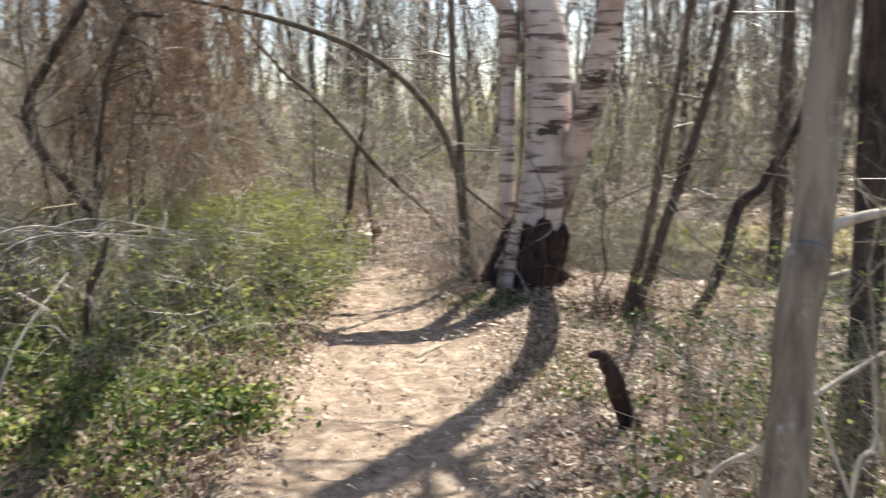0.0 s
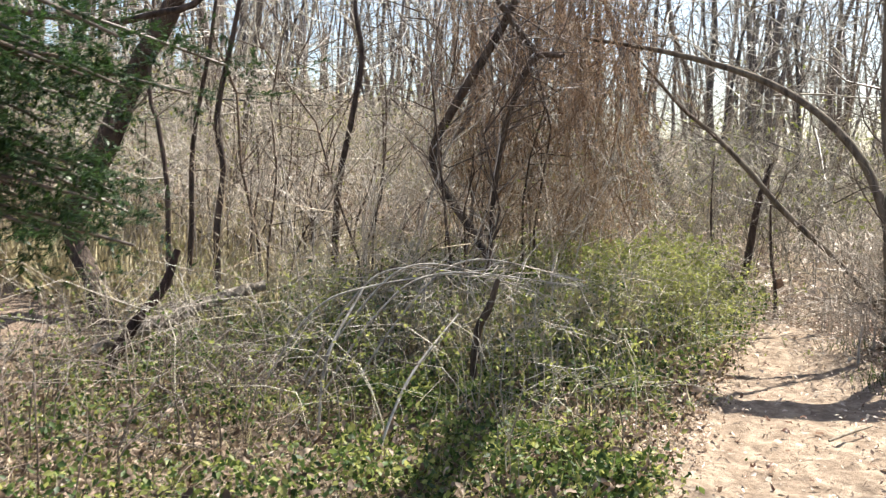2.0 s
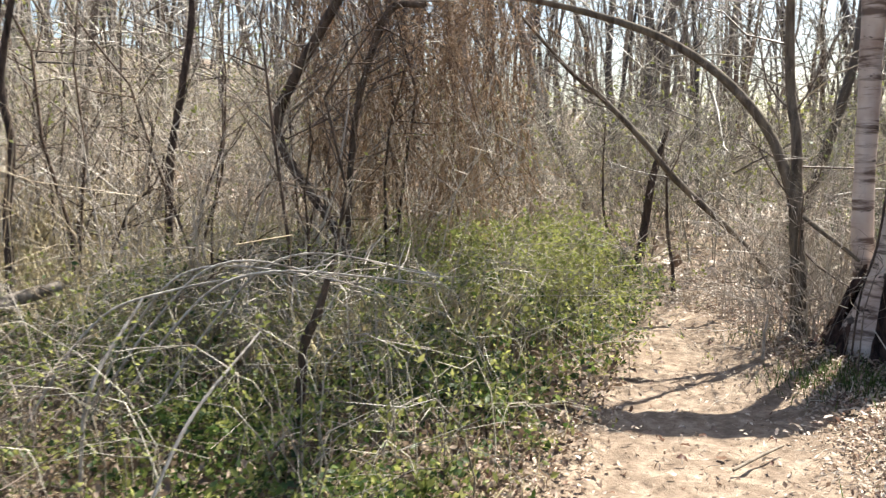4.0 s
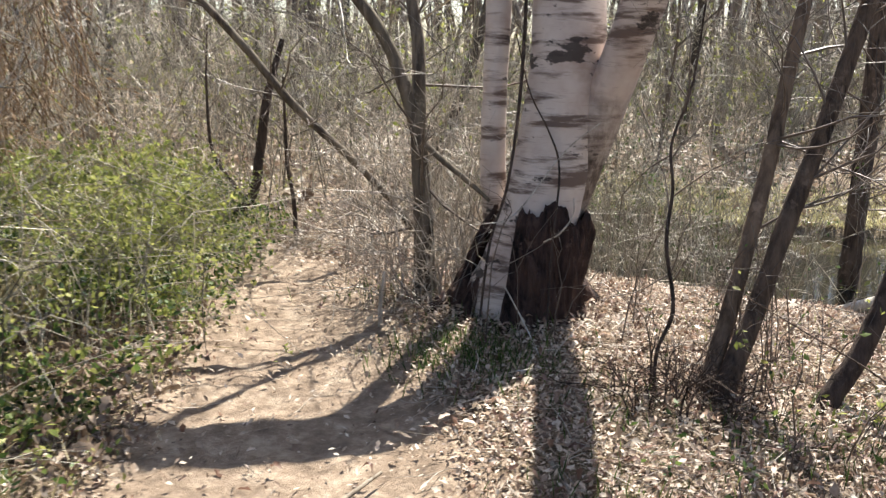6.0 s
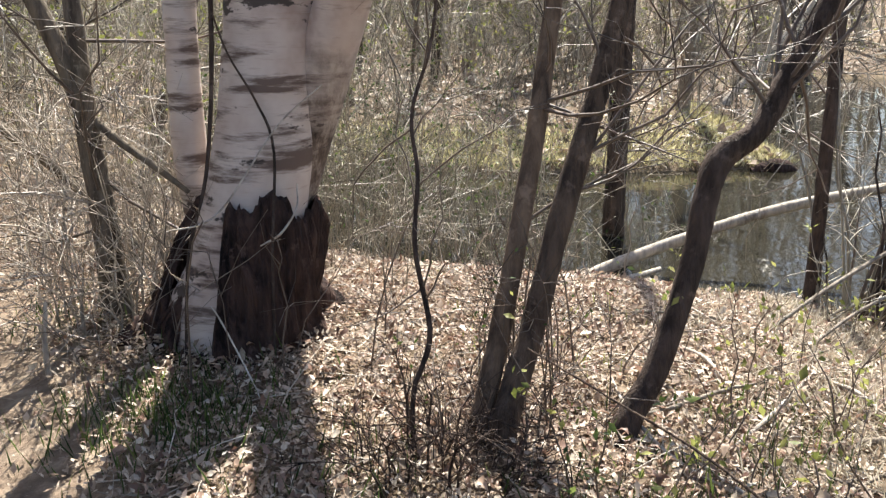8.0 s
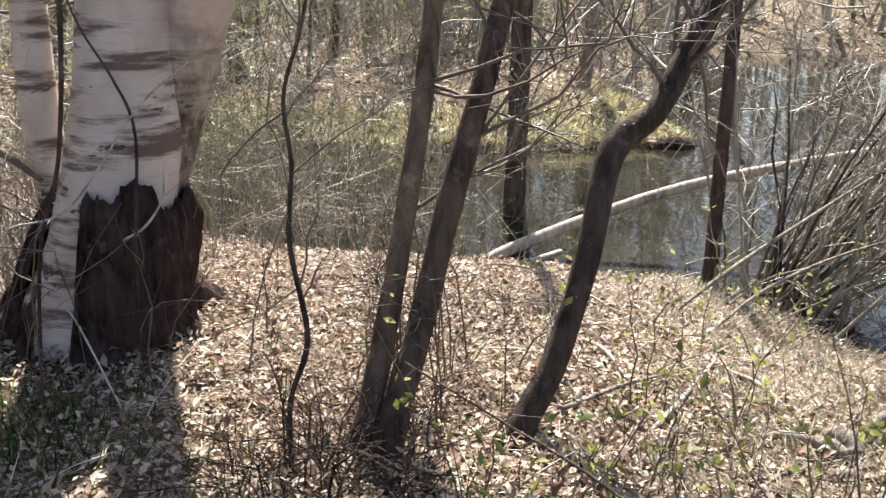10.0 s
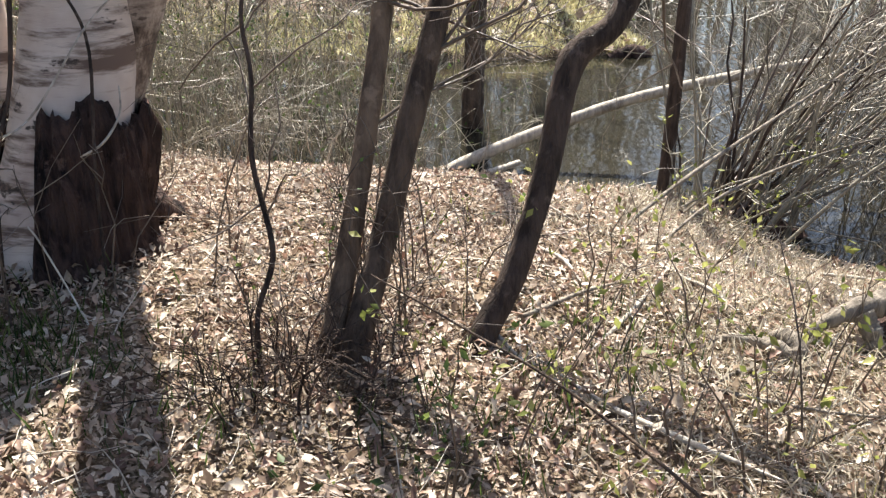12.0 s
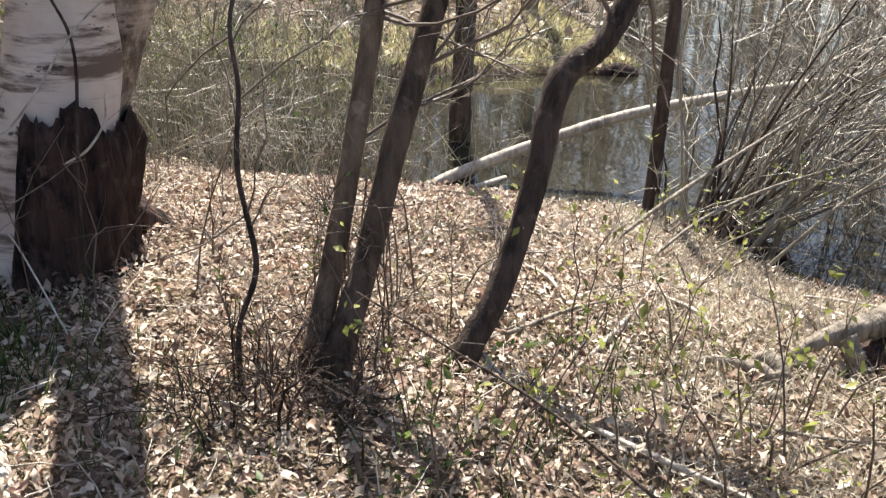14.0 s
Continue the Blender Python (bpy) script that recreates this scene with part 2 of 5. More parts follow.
def join(*pieces):
    verts, faces, at = [], [], 0
    for v, f in pieces:
        verts.append(v)
        faces.append(f + at)
        at += len(v)
    return np.concatenate(verts), np.concatenate(faces)


def unit(n, up=0.0):
    d = rng.normal(size=(n, 3))
    d[:, 2] += up
    return d / np.linalg.norm(d, axis=1, keepdims=True)


def arcs(base, tip, sag, k=5, wob=0.04):
    """Bent lines from base to tip (n, 3), bowed by sag (n, 3) in the middle."""
    s = np.linspace(0, 1, k)[None, :, None]
    P = base[:, None] * (1 - s) + tip[:, None] * s + sag[:, None] * (4 * s * (1 - s))
    span = np.linalg.norm(tip - base, axis=1)[:, None, None]
    P[:, 1:] += rng.normal(size=P[:, 1:].shape) * wob * span * s[:, 1:]
    return P


def part(name, me, parent, label=""):
    ob = new(name, me)
    ob.parent = parent
    return tagged(ob, label)


def thing(name, x, y, z, label, category, group="", kind=""):
    ob = new(name)
    ob.empty_display_size = 0.1
    ob.location = (x, y, z)
    return tagged(ob, label, category, group, kind)


def twigs_on(P, count, length, up=0.4, k=4, along=(0.25, 1.0)):
    """Side twigs that leave the middle lines P (n, m, 3)."""
    n, m, _ = P.shape
    who = rng.integers(0, n, count)
    s = rng.uniform(along[0], along[1], count) * (m - 1)
    j = np.minimum(s.astype(int), m - 2)
    f = (s - j)[:, None]
    base = P[who, j] * (1 - f) + P[who, j + 1] * f
    way = P[who, j + 1] - P[who, j]
    way /= np.linalg.norm(way, axis=1, keepdims=True) + 1e-9
    d = unit(count, up) + way * 0.7
    d /= np.linalg.norm(d, axis=1, keepdims=True)
    ln = length * rng.uniform(0.4, 1.3, count)[:, None]
    return arcs(base, base + d * ln, rng.normal(size=(count, 3)) * 0.06 * ln, k, 0.05)


def taper(n, k, r0, r1):
    """Radii (n, k) that fall from r0 to r1 (numbers or (n,))."""
    s = np.linspace(0, 1, k)[None]
    return np.reshape(r0, (-1, 1)) * (1 - s) + np.reshape(r1, (-1, 1)) * s + np.zeros((n, 1))


def smooth_path(points, k):
    """A rounded line of k places through few (x, y, z, radius)."""
    p = np.array(points, float)
    q = np.vstack([2 * p[0] - p[1], p, 2 * p[-1] - p[-2]])
    out = []
    for u in np.linspace(0, len(p) - 1 - 1e-6, k):
        i, t = int(u), u - int(u)
        a, b, c, d = q[i], q[i + 1], q[i + 2], q[i + 3]
        out.append(0.5 * (2 * b + (c - a) * t + (2 * a - 5 * b + 4 * c - d) * t * t + (3 * b - a - 3 * c + d) * t ** 3))
    return np.array(out)


def limb_mesh(name, points, mat, sides=14, k=28, lumps=0.08, origin=(0, 0, 0)):
    """One trunk or limb with an uneven surface."""
    p = smooth_path(points, k)
    V, F = tubes(p[None, :, :3], np.maximum(p[None, :, 3], 0.002), sides)
    C = np.repeat(p[:, :3], sides, 0)
    R = np.repeat(p[:, 3], sides)
    for i, (v, c, r) in enumerate(zip(V, C, R)):
        g = noise.noise(Vector(v) * (0.35 / max(r, 0.01))) + 0.5 * noise.noise(Vector(v) * (1.1 / max(r, 0.01)))
        V[i] = c + (v - c) * (1 + lumps * g)
    return mesh_of(name, V - np.array(origin), F, mat)


def add_crown(tree, path, n, length, low, r, mat, origin, label="bare twiggy branch"):
    """Bare branches with their twigs along the upper part of a trunk, each a part."""
    p = smooth_path(path, 24)[None, :, :3]
    fine = []
    for b in twigs_on(p, n, length, 0.35, 6, (low, 1.0)):
        b = b[None]
        t = twigs_on(b, 7, length * 0.42, 0.3, 4)
        t2 = twigs_on(t, 10, length * 0.2, 0.2, 3)
        v, f = tubes(b, taper(1, 6, r, r * 0.35), 4)
        part("branch", mesh_of("branch", v - np.array(origin), f, mat), tree, label)
        fine += [tubes(t, taper(len(t), 4, r * 0.35, r * 0.14), 3), tubes(t2, taper(len(t2), 3, r * 0.16, r * 0.08), 3)]
    v, f = join(*fine)
    tagged(part("twig_spray", mesh_of("twig_spray", v - np.array(origin), f, mat), tree), "fine bare side twigs", kind="stuff")


# ---- ground and pond ----
SHORE = np.array([(1.0, 11.6), (2.15, 10.55), (2.98, 10.08), (3.42, 9.74), (3.68, 9.35), (4.16, 9.05), (4.31, 8.55), (4.24, 7.87),
                  (4.49, 7.48), (5.6, 6.6), (8.5, 5.6), (14, 6), (20, 10), (20, 22), (13, 24), (10.5, 18.5), (7.9, 15.2), (7.4, 13.5),
                  (5.2, 13.8), (3.8, 14.1), (2.7, 14.9), (1.3, 14.6), (0.5, 13.2)])
TRAIL = np.array([(-0.15, -12), (-0.2, -4), (-0.3, 1), (-0.42, 4.5), (-0.45, 6.5), (-0.72, 8.2), (-1.1, 9.4), (-2.0, 10.3), (-3.6, 11.0), (-6, 12.2), (-10, 14)])
WATER_Z = -0.5


def from_line(X, Y, line, closed):
    """Distance to a line, and for a closed one below 0 inside it."""
    d, inside = np.full(X.shape, 1e9), np.zeros(X.shape, bool)
    for i in range(len(line) - (not closed)):
        (ax, ay), (bx, by) = line[i], line[(i + 1) % len(line)]
        t = np.clip(((X - ax) * (bx - ax) + (Y - ay) * (by - ay)) / ((bx - ax) ** 2 + (by - ay) ** 2), 0, 1)
        d = np.minimum(d, np.hypot(X - ax - t * (bx - ax), Y - ay - t * (by - ay)))
        if closed:
            inside ^= ((ay > Y) != (by > Y)) & (X < (bx - ax) * (Y - ay) / (by - ay + 1e-12) + ax)
    return np.where(inside, -d, d) if closed else d


def ease(v, a, b):
    t = np.clip((v - a) / (b - a), 0, 1)
    return t * t * (3 - 2 * t)


def waves(X, Y):
    return 0.5 * np.sin(X * 1.7 + 0.6 * np.sin(Y * 1.3)) * np.sin(Y * 1.9 + 1.1) + 0.3 * np.sin(X * 4.3 + Y * 2.1) * np.sin(Y * 5.1 - X)


def height(X, Y):
    X, Y = np.asarray(X, float), np.asarray(Y, float)
    shore, trail = from_line(X, Y, SHORE, True), from_line(X, Y, TRAIL, False)
    z = -0.4 * (1 - ease(shore, 0.0, 1.8)) - 0.75 * ease(-shore, -0.12, 0.5)
    z += 0.10 * np.exp(-((X - 0.6) ** 2 + (Y - 8.3) ** 2) / 0.7)
    z += 0.05 * waves(X, Y) * ease(trail, 0.4, 1.2)
    z += 0.16 * np.maximum(-4.5 - X, 0) * ease(-X, 4.5, 9)
    far = np.hypot(X, Y - 8)
    z += 2.0 * ease(far, 24, 60)
    return z - 0.04 * (1 - ease(trail, 0.2, 0.8))


def spaced(a, b, step, reach):
    """Even steps from a to b, then ever wider ones out to reach on both sides."""
    mid, out, s = list(np.arange(a, b, step)), [], step
    while sum(out) < reach:
        s *= 1.16
        out.append(s)
    edge = np.cumsum(out)
    return np.array(list(a - edge[::-1]) + mid + list(mid[-1] + edge))


gx, gy = spaced(-6, 5.2, 0.07, 900), spaced(1.5, 12.5, 0.07, 900)
GX, GY = np.meshgrid(gx, gy)
GZ = height(GX, GY)
fine = (np.abs(GX) < 7) & (GY > 0) & (GY < 14)
GZ += np.where(fine, rng.normal(size=GZ.shape) * 0.008, 0)
nx, ny = len(gx), len(gy)
i = (np.arange(ny - 1)[:, None] * nx + np.arange(nx - 1)[None]).ravel()
ground = new("ground", mesh_of("ground", np.stack([GX, GY, GZ], -1).reshape(-1, 3), np.stack([i, i + 1, i + nx + 1, i + nx], -1), GROUND))
tagged(ground, "brown leaf mould forest floor with a worn sandy footpath", "ground", kind="structure")
worn = 1 - ease(from_line(GX, GY, TRAIL, False) + 0.12 * waves(GX * 2, GY * 2), 0.42, 0.85)
ground.data.attributes.new("worn", "FLOAT", "POINT").data.foreach_set("value", worn.ravel().astype(np.float32))

water = new("water", mesh_of("water", np.array([(-1, 5, WATER_Z), (24, 5, WATER_Z), (24, 27, WATER_Z), (-1, 27, WATER_Z)]), np.array([(0, 1, 2, 3)]), WATER, False))
tagged(water, "still dark brown pond water reflecting bare trees", "pond", kind="structure")


def lay(x, y, lift=0.0):
    x, y = np.asarray(x, float), np.asarray(y, float)
    return np.stack([x, y, height(x, y) + lift], -1)


def scatter(n, x0, x1, y0, y1, keep=None):
    x, y = rng.uniform(x0, x1, n), rng.uniform(y0, y1, n)
    ok = rng.uniform(size=n) < (keep(x, y) if keep else 1)
    return x[ok], y[ok]


def dry(x, y):
    return (from_line(x, y, SHORE, True) > 0.02) * 1.0


def off_trail(x, y, a=0.35, b=0.8):
    return ease(from_line(x, y, TRAIL, False), a, b)


def stuff(name, pieces, mat, label, category, smooth=True):
    return tagged(new(name, mesh_of(name, *join(*pieces), mat, smooth)), label, category, kind="stuff")


# ---- the white birch with three trunks ----
def birch_tree():
    base = (0.6, 8.25, 0.05)
    tree = thing("birch_tree", *base, "large white birch with three trunks and black rough base", "tree")
    # above view, the trunks' bends are made up to steer their cast shadows
    main = [(0.53, 8.25, -0.1, 0.36), (0.55, 8.25, 0.12, 0.3), (0.61, 8.27, 0.35, 0.252), (0.68, 8.3, 0.66, 0.22), (0.76, 8.33, 1.1, 0.207),
            (0.8, 8.37, 1.7, 0.2), (0.72, 8.6, 2.65, 0.19), (0.3, 8.82, 3.3, 0.18), (-0.4, 9.05, 4.0, 0.165), (-0.72, 8.8, 5.0, 0.145), (-0.35, 8.6, 6.0, 0.125), (0.3, 8.5, 7.5, 0.105), (0.9, 8.5, 9.0, 0.08), (1.3, 8.6, 11, 0.04)]
    right = [(0.7, 8.44, 0.0, 0.14), (0.75, 8.42, 0.4, 0.12), (0.88, 8.36, 0.8, 0.11), (1.01, 8.2, 1.3, 0.115), (1.17, 7.95, 2.0, 0.116), (1.32, 7.7, 3.0, 0.11), (1.36, 7.68, 4.0, 0.1), (1.22, 7.56, 5.0, 0.095), (1.14, 7.5, 6.0, 0.085), (1.3, 7.7, 8.0, 0.05), (1.4, 7.8, 9.5, 0.02)]
    left = [(0.5, 8.5, 0.1, 0.11), (0.46, 8.52, 0.5, 0.085), (0.42, 8.5, 0.85, 0.075), (0.42, 8.52, 1.3, 0.07), (0.43, 8.56, 2.0, 0.075), (0.4, 8.55, 2.6, 0.085), (0.02, 8.62, 2.98, 0.09), (-0.75, 8.78, 3.4, 0.085), (-1.3, 8.95, 4.2, 0.06), (-1.4, 9.1, 5.4, 0.03)]
    for path, sides, mat in ((main, 40, BIRCH), (right, 24, BIRCH_FOOT), (left, 20, BIRCH)):
        part("trunk", limb_mesh("trunk", path, mat, sides, 90, 0.05, base), tree, "peeling white and pinkish birch bark")
        add_crown(tree, path, 20, 2.0, 0.78, 0.022, TWIG_DARK, base)
    # limb out of view, added to throw shade left of the path
    unseen_limb = [(-0.45, 8.9, 4.4, 0.11), (-0.4, 9.5, 5.4, 0.1), (-0.3, 10.2, 6.3, 0.09), (-0.2, 11.0, 6.9, 0.06), (0.0, 12.2, 7.8, 0.03)]
    part("limb", limb_mesh("limb", unseen_limb, BIRCH, 16, 40, 0.06, base), tree)
    add_crown(tree, unseen_limb, 8, 1.2, 0.3, 0.016, TWIG_DARK, base)
    # unseen limbs with dense crowns, added to dapple the near footpath with shade
    for shade_limb in ([(1.36, 7.68, 4.1, 0.06), (1.2, 7.2, 4.7, 0.05), (0.7, 6.7, 5.2, 0.04), (0.0, 6.2, 5.6, 0.02)], [(1.25, 7.56, 4.9, 0.05), (1.7, 7.0, 5.3, 0.045), (1.9, 6.4, 5.5, 0.035), (1.6, 5.8, 5.7, 0.02)]):
        part("limb", limb_mesh("limb", shade_limb, BIRCH, 12, 30, 0.06, base), tree)
        add_crown(tree, shade_limb, 26, 1.5, 0.1, 0.022, TWIG_DARK, base)
    # old black bark around the foot, torn off along one side
    rings, seg = 56, 144
    mid = smooth_path(main, 200)
    V = []
    for a in range(rings):
        for b in range(seg):
            w = 2 * math.pi * b / seg
            plate = math.floor(w * 15 / (2 * math.pi) + 0.35 * noise.noise(Vector((math.cos(w) * 3, math.sin(w) * 3, 5)))) * 1.7
            top = 0.66 + 0.24 * noise.noise(Vector((plate, 0.4, 0))) + 0.05 * noise.noise(Vector((math.cos(w) * 13, math.sin(w) * 13, 3)))
            bare = abs((math.degrees(w) - 216 + 180) % 360 - 180)
            top -= 0.44 * (1 - ease(bare, 30, 38))
            z = -0.12 + (top + 0.12) * a / (rings - 1)
            c = mid[np.argmin(np.abs(mid[:, 2] - z))]
            flare = 0.09 * max(0, 0.25 - z) * (1 + math.sin(3 * w + 1.3) + 0.5 * math.sin(5 * w))
            ridge = abs(noise.noise(Vector((math.cos(w) * 9, math.sin(w) * 9, z * 1.1)))) + 0.6 * abs(noise.noise(Vector((math.cos(w) * 22, math.sin(w) * 20, z * 4))))
            slab = 0.022 + 0.045 * noise.noise(Vector((plate, 7.3, z * 0.8)))
            r = c[3] + 0.002 + slab + flare * (1.2 if math.cos(w) < 0.3 else 0.4) + 0.085 * ridge * (0.35 + 0.65 * ease(top - z, 0.0, 0.12)) - (0.02 if a == rings - 1 else 0)
            turn = w + math.radians(14 - 50 * max(0.0, z))
            V.append((c[0] + r * math.cos(turn) - base[0], c[1] + r * math.sin(turn) - base[1], z - base[2]))
    i = np.arange(rings - 1)[:, None] * seg + np.arange(seg)[None]
    j = np.arange(rings - 1)[:, None] * seg + (np.arange(seg)[None] + 1) % seg
    part("bark_collar", mesh_of("bark_collar", V, np.stack([i, j, j + seg, i + seg], -1).reshape(-1, 4), BARK_BLACK), tree, "thick cracked black bark")
    foot = [(-0.12, 8.28, -0.06, 0.03), (0.1, 8.3, 0.05, 0.06), (0.3, 8.3, 0.16, 0.1), (0.5, 8.28, 0.3, 0.13)]
    part("root", limb_mesh("root", foot, BARK_BLACK, 12, 16, 0.25, base), tree, "black surface root")
    for dx, dy in ((0.42, -0.22), (0.02, -0.45), (0.6, 0.4)):
        foot = [(0.6 + dx, 8.25 + dy, -0.05, 0.03), (0.6 + dx * 0.7, 8.25 + dy * 0.7, 0.06, 0.07), (0.6 + dx * 0.3, 8.25 + dy * 0.3, 0.25, 0.14)]
        part("root", limb_mesh("root", foot, BARK_BLACK, 12, 16, 0.25, base), tree, "black surface root")
    return tree


birch_tree()


def simple_tree(name, label, trunks, mat, n=12, length=0.9, low=0.35, r=0.01, limbs=(), group="", twig=None, sides=14, first=None):
    """A bare tree: trunks and limbs by their lines, branches with twigs along the upper trunks."""
    x, y, z = trunks[0][0][:3]
    tree = thing(name, x, y, z, label, "tree", group)
    for k, path in enumerate(trunks):
        part("trunk", limb_mesh("trunk", path, first if first and k == 0 else mat, sides, 48, 0.1, (x, y, z)), tree)
        if n:
            add_crown(tree, path, n, length, low, r, twig or TWIG_DARK, (x, y, z))
    for path in limbs:
        part("limb", limb_mesh("limb", path, mat, 10, 40, 0.1, (x, y, z)), tree)
    return tree


twin = simple_tree("twin_trunk_tree", "slender brown tree with two leaning trunks from one foot", [
    [(1.25, 7.08, -0.08, 0.046), (1.29, 7.08, 0.1, 0.039), (1.37, 7.14, 0.33, 0.038), (1.46, 7.21, 0.67, 0.035), (1.55, 7.29, 1.01, 0.034), (1.63, 7.38, 1.36, 0.031), (1.85, 7.6, 2.4, 0.026), (2.1, 7.9, 4.0, 0.015)],
    [(1.35, 7.03, -0.08, 0.056), (1.36, 7.03, 0.1, 0.05), (1.48, 7.1, 0.4, 0.043), (1.61, 7.17, 0.79, 0.042), (1.73, 7.23, 1.1, 0.039), (1.82, 7.28, 1.36, 0.038), (2.1, 7.4, 2.3, 0.034), (2.6, 7.7, 4.4, 0.018)]], BARK_BROWN, 14, 0.8, 0.45, 0.007, first=BARK_TAN)
# made-up tops out of view, whose twigs break the sunlight on the trail
for path in ([(2.55, 7.68, 4.3, 0.018), (2.8, 8.0, 5.4, 0.013), (3.1, 8.3, 6.6, 0.006)], [(2.1, 7.9, 4.0, 0.015), (2.1, 8.1, 5.2, 0.01), (2.2, 8.3, 6.6, 0.005)]):
    part("shade_leader", limb_mesh("shade_leader", path, BARK_BROWN, 10, 20, 0.1, tuple(twin.location)), twin)
    add_crown(twin, path, 16, 1.6, 0.0, 0.012, TWIG_DARK, tuple(twin.location))
simple_tree("crooked_tree", "dark crooked tree trunk leaning over the bank", [
    [(1.76, 7.0, -0.1, 0.07), (1.8, 7.01, 0.03, 0.052), (1.94, 7.04, 0.26, 0.044), (2.07, 7.09, 0.59, 0.043), (2.13, 7.13, 0.8, 0.045), (2.2, 7.16, 0.94, 0.049), (2.32, 7.13, 1.04, 0.04), (2.43, 7.14, 1.22, 0.042), (2.52, 7.15, 1.37, 0.038), (2.75, 7.2, 1.9, 0.034), (3.2, 7.3, 3.6, 0.02)]],
    BARK_DARK, 16, 0.9, 0.5, 0.009)
simple_tree("thin_sapling", "thin crooked dark sapling among dead leaves", [
    [(1.06, 7.07, -0.03, 0.01), (1.07, 7.12, 0.21, 0.009), (1.14, 7.16, 0.4, 0.01), (1.12, 7.27, 0.67, 0.009), (1.15, 7.34, 0.91, 0.008), (1.15, 7.41, 1.11, 0.007), (1.24, 7.45, 1.4, 0.006), (1.3, 7.5, 2.0, 0.003)]], BARK_DARK, 12, 0.5, 0.3, 0.004, sides=8)
simple_tree("forked_tree", "small grey tree with long limbs arching over the footpath", [
    [(0.07, 8.6, 0.0, 0.085), (0.04, 8.62, 0.2, 0.066), (0.02, 8.64, 0.6, 0.056), (-0.01, 8.66, 1.03, 0.05), (-0.02, 8.7, 1.53, 0.037), (-0.08, 8.78, 2.1, 0.034), (-0.1, 8.9, 4.2, 0.015)]], BARK_LIMB, 14, 0.9, 0.3, 0.009,
    [[(-0.01, 8.66, 1.02, 0.045), (-0.11, 8.68, 1.34, 0.04), (-0.27, 8.7, 1.66, 0.037), (-0.6, 8.72, 2.02, 0.034), (-1.1, 8.74, 2.33, 0.03), (-1.9, 8.8, 2.6, 0.024), (-2.8, 8.9, 2.8, 0.012)],
     [(0.0, 8.65, 1.0, 0.02), (0.12, 8.55, 0.9, 0.018), (0.28, 8.45, 0.78, 0.015), (0.4, 8.4, 0.68, 0.01)]])
simple_tree("leaning_sapling", "grey bare sapling leaning low beside the footpath", [
    [(0.12, 9.9, -0.05, 0.035), (-0.07, 9.9, 0.25, 0.028), (-0.3, 9.9, 0.53, 0.026), (-0.53, 9.9, 0.76, 0.027), (-0.93, 9.9, 1.13, 0.03), (-1.28, 9.9, 1.54, 0.028), (-1.63, 9.9, 1.9, 0.024), (-1.94, 9.9, 2.17, 0.02), (-2.5, 9.95, 2.8, 0.01)]],
    BARK_LIMB, 16, 0.7, 0.45, 0.008)
simple_tree("dark_snag", "small dark dead tree beside the footpath", [
    [(-1.72, 10.8, -0.05, 0.04), (-1.6, 10.8, 0.12, 0.03), (-1.41, 10.8, 0.33, 0.04), (-1.34, 10.8, 0.69, 0.042), (-1.27, 10.8, 1.15, 0.035), (-1.15, 10.85, 1.6, 0.02)],
    [(-1.05, 10.8, -0.05, 0.022), (-1.07, 10.8, 0.3, 0.018), (-1.12, 10.8, 0.64, 0.016), (-1.14, 10.8, 1.3, 0.009)],
    [(-1.45, 10.8, 0.3, 0.018), (-1.55, 10.8, 0.41, 0.016), (-1.73, 10.8, 0.7, 0.015), (-1.76, 10.8, 1.21, 0.01), (-1.74, 10.8, 1.7, 0.006)]], BARK_DARK, 8, 0.5, 0.4, 0.006)
simple_tree("grey_sapling", "smooth grey young tree close beside the footpath", [
    [(0.56, 1.66, -0.05, 0.06), (0.595, 1.7, 0.4, 0.046), (0.635, 1.73, 0.79, 0.043), (0.66, 1.78, 1.1, 0.041), (0.685, 1.8, 1.25, 0.046), (0.7, 1.82, 1.33, 0.04), (0.74, 1.86, 1.77, 0.04), (0.82, 1.95, 2.6, 0.036), (0.95, 2.1, 4.5, 0.03)]], BARK_GREY, 10, 1.2, 0.82, 0.012, sides=20)
simple_tree("leaning_tree", "brown leaning tree trunk behind the brush", [
    [(-6.4, 6.5, -0.1, 0.13), (-6.5, 6.5, 0.41, 0.11), (-6.75, 6.5, 0.86, 0.1), (-6.69, 6.5, 1.28, 0.12), (-6.32, 6.5, 1.79, 0.11), (-5.9, 6.5, 2.46, 0.095), (-5.57, 6.5, 2.87, 0.085), (-5.0, 6.5, 3.9, 0.06), (-4.2, 6.6, 5.5, 0.03)]], BARK_DARK, 12, 1.0, 0.5)
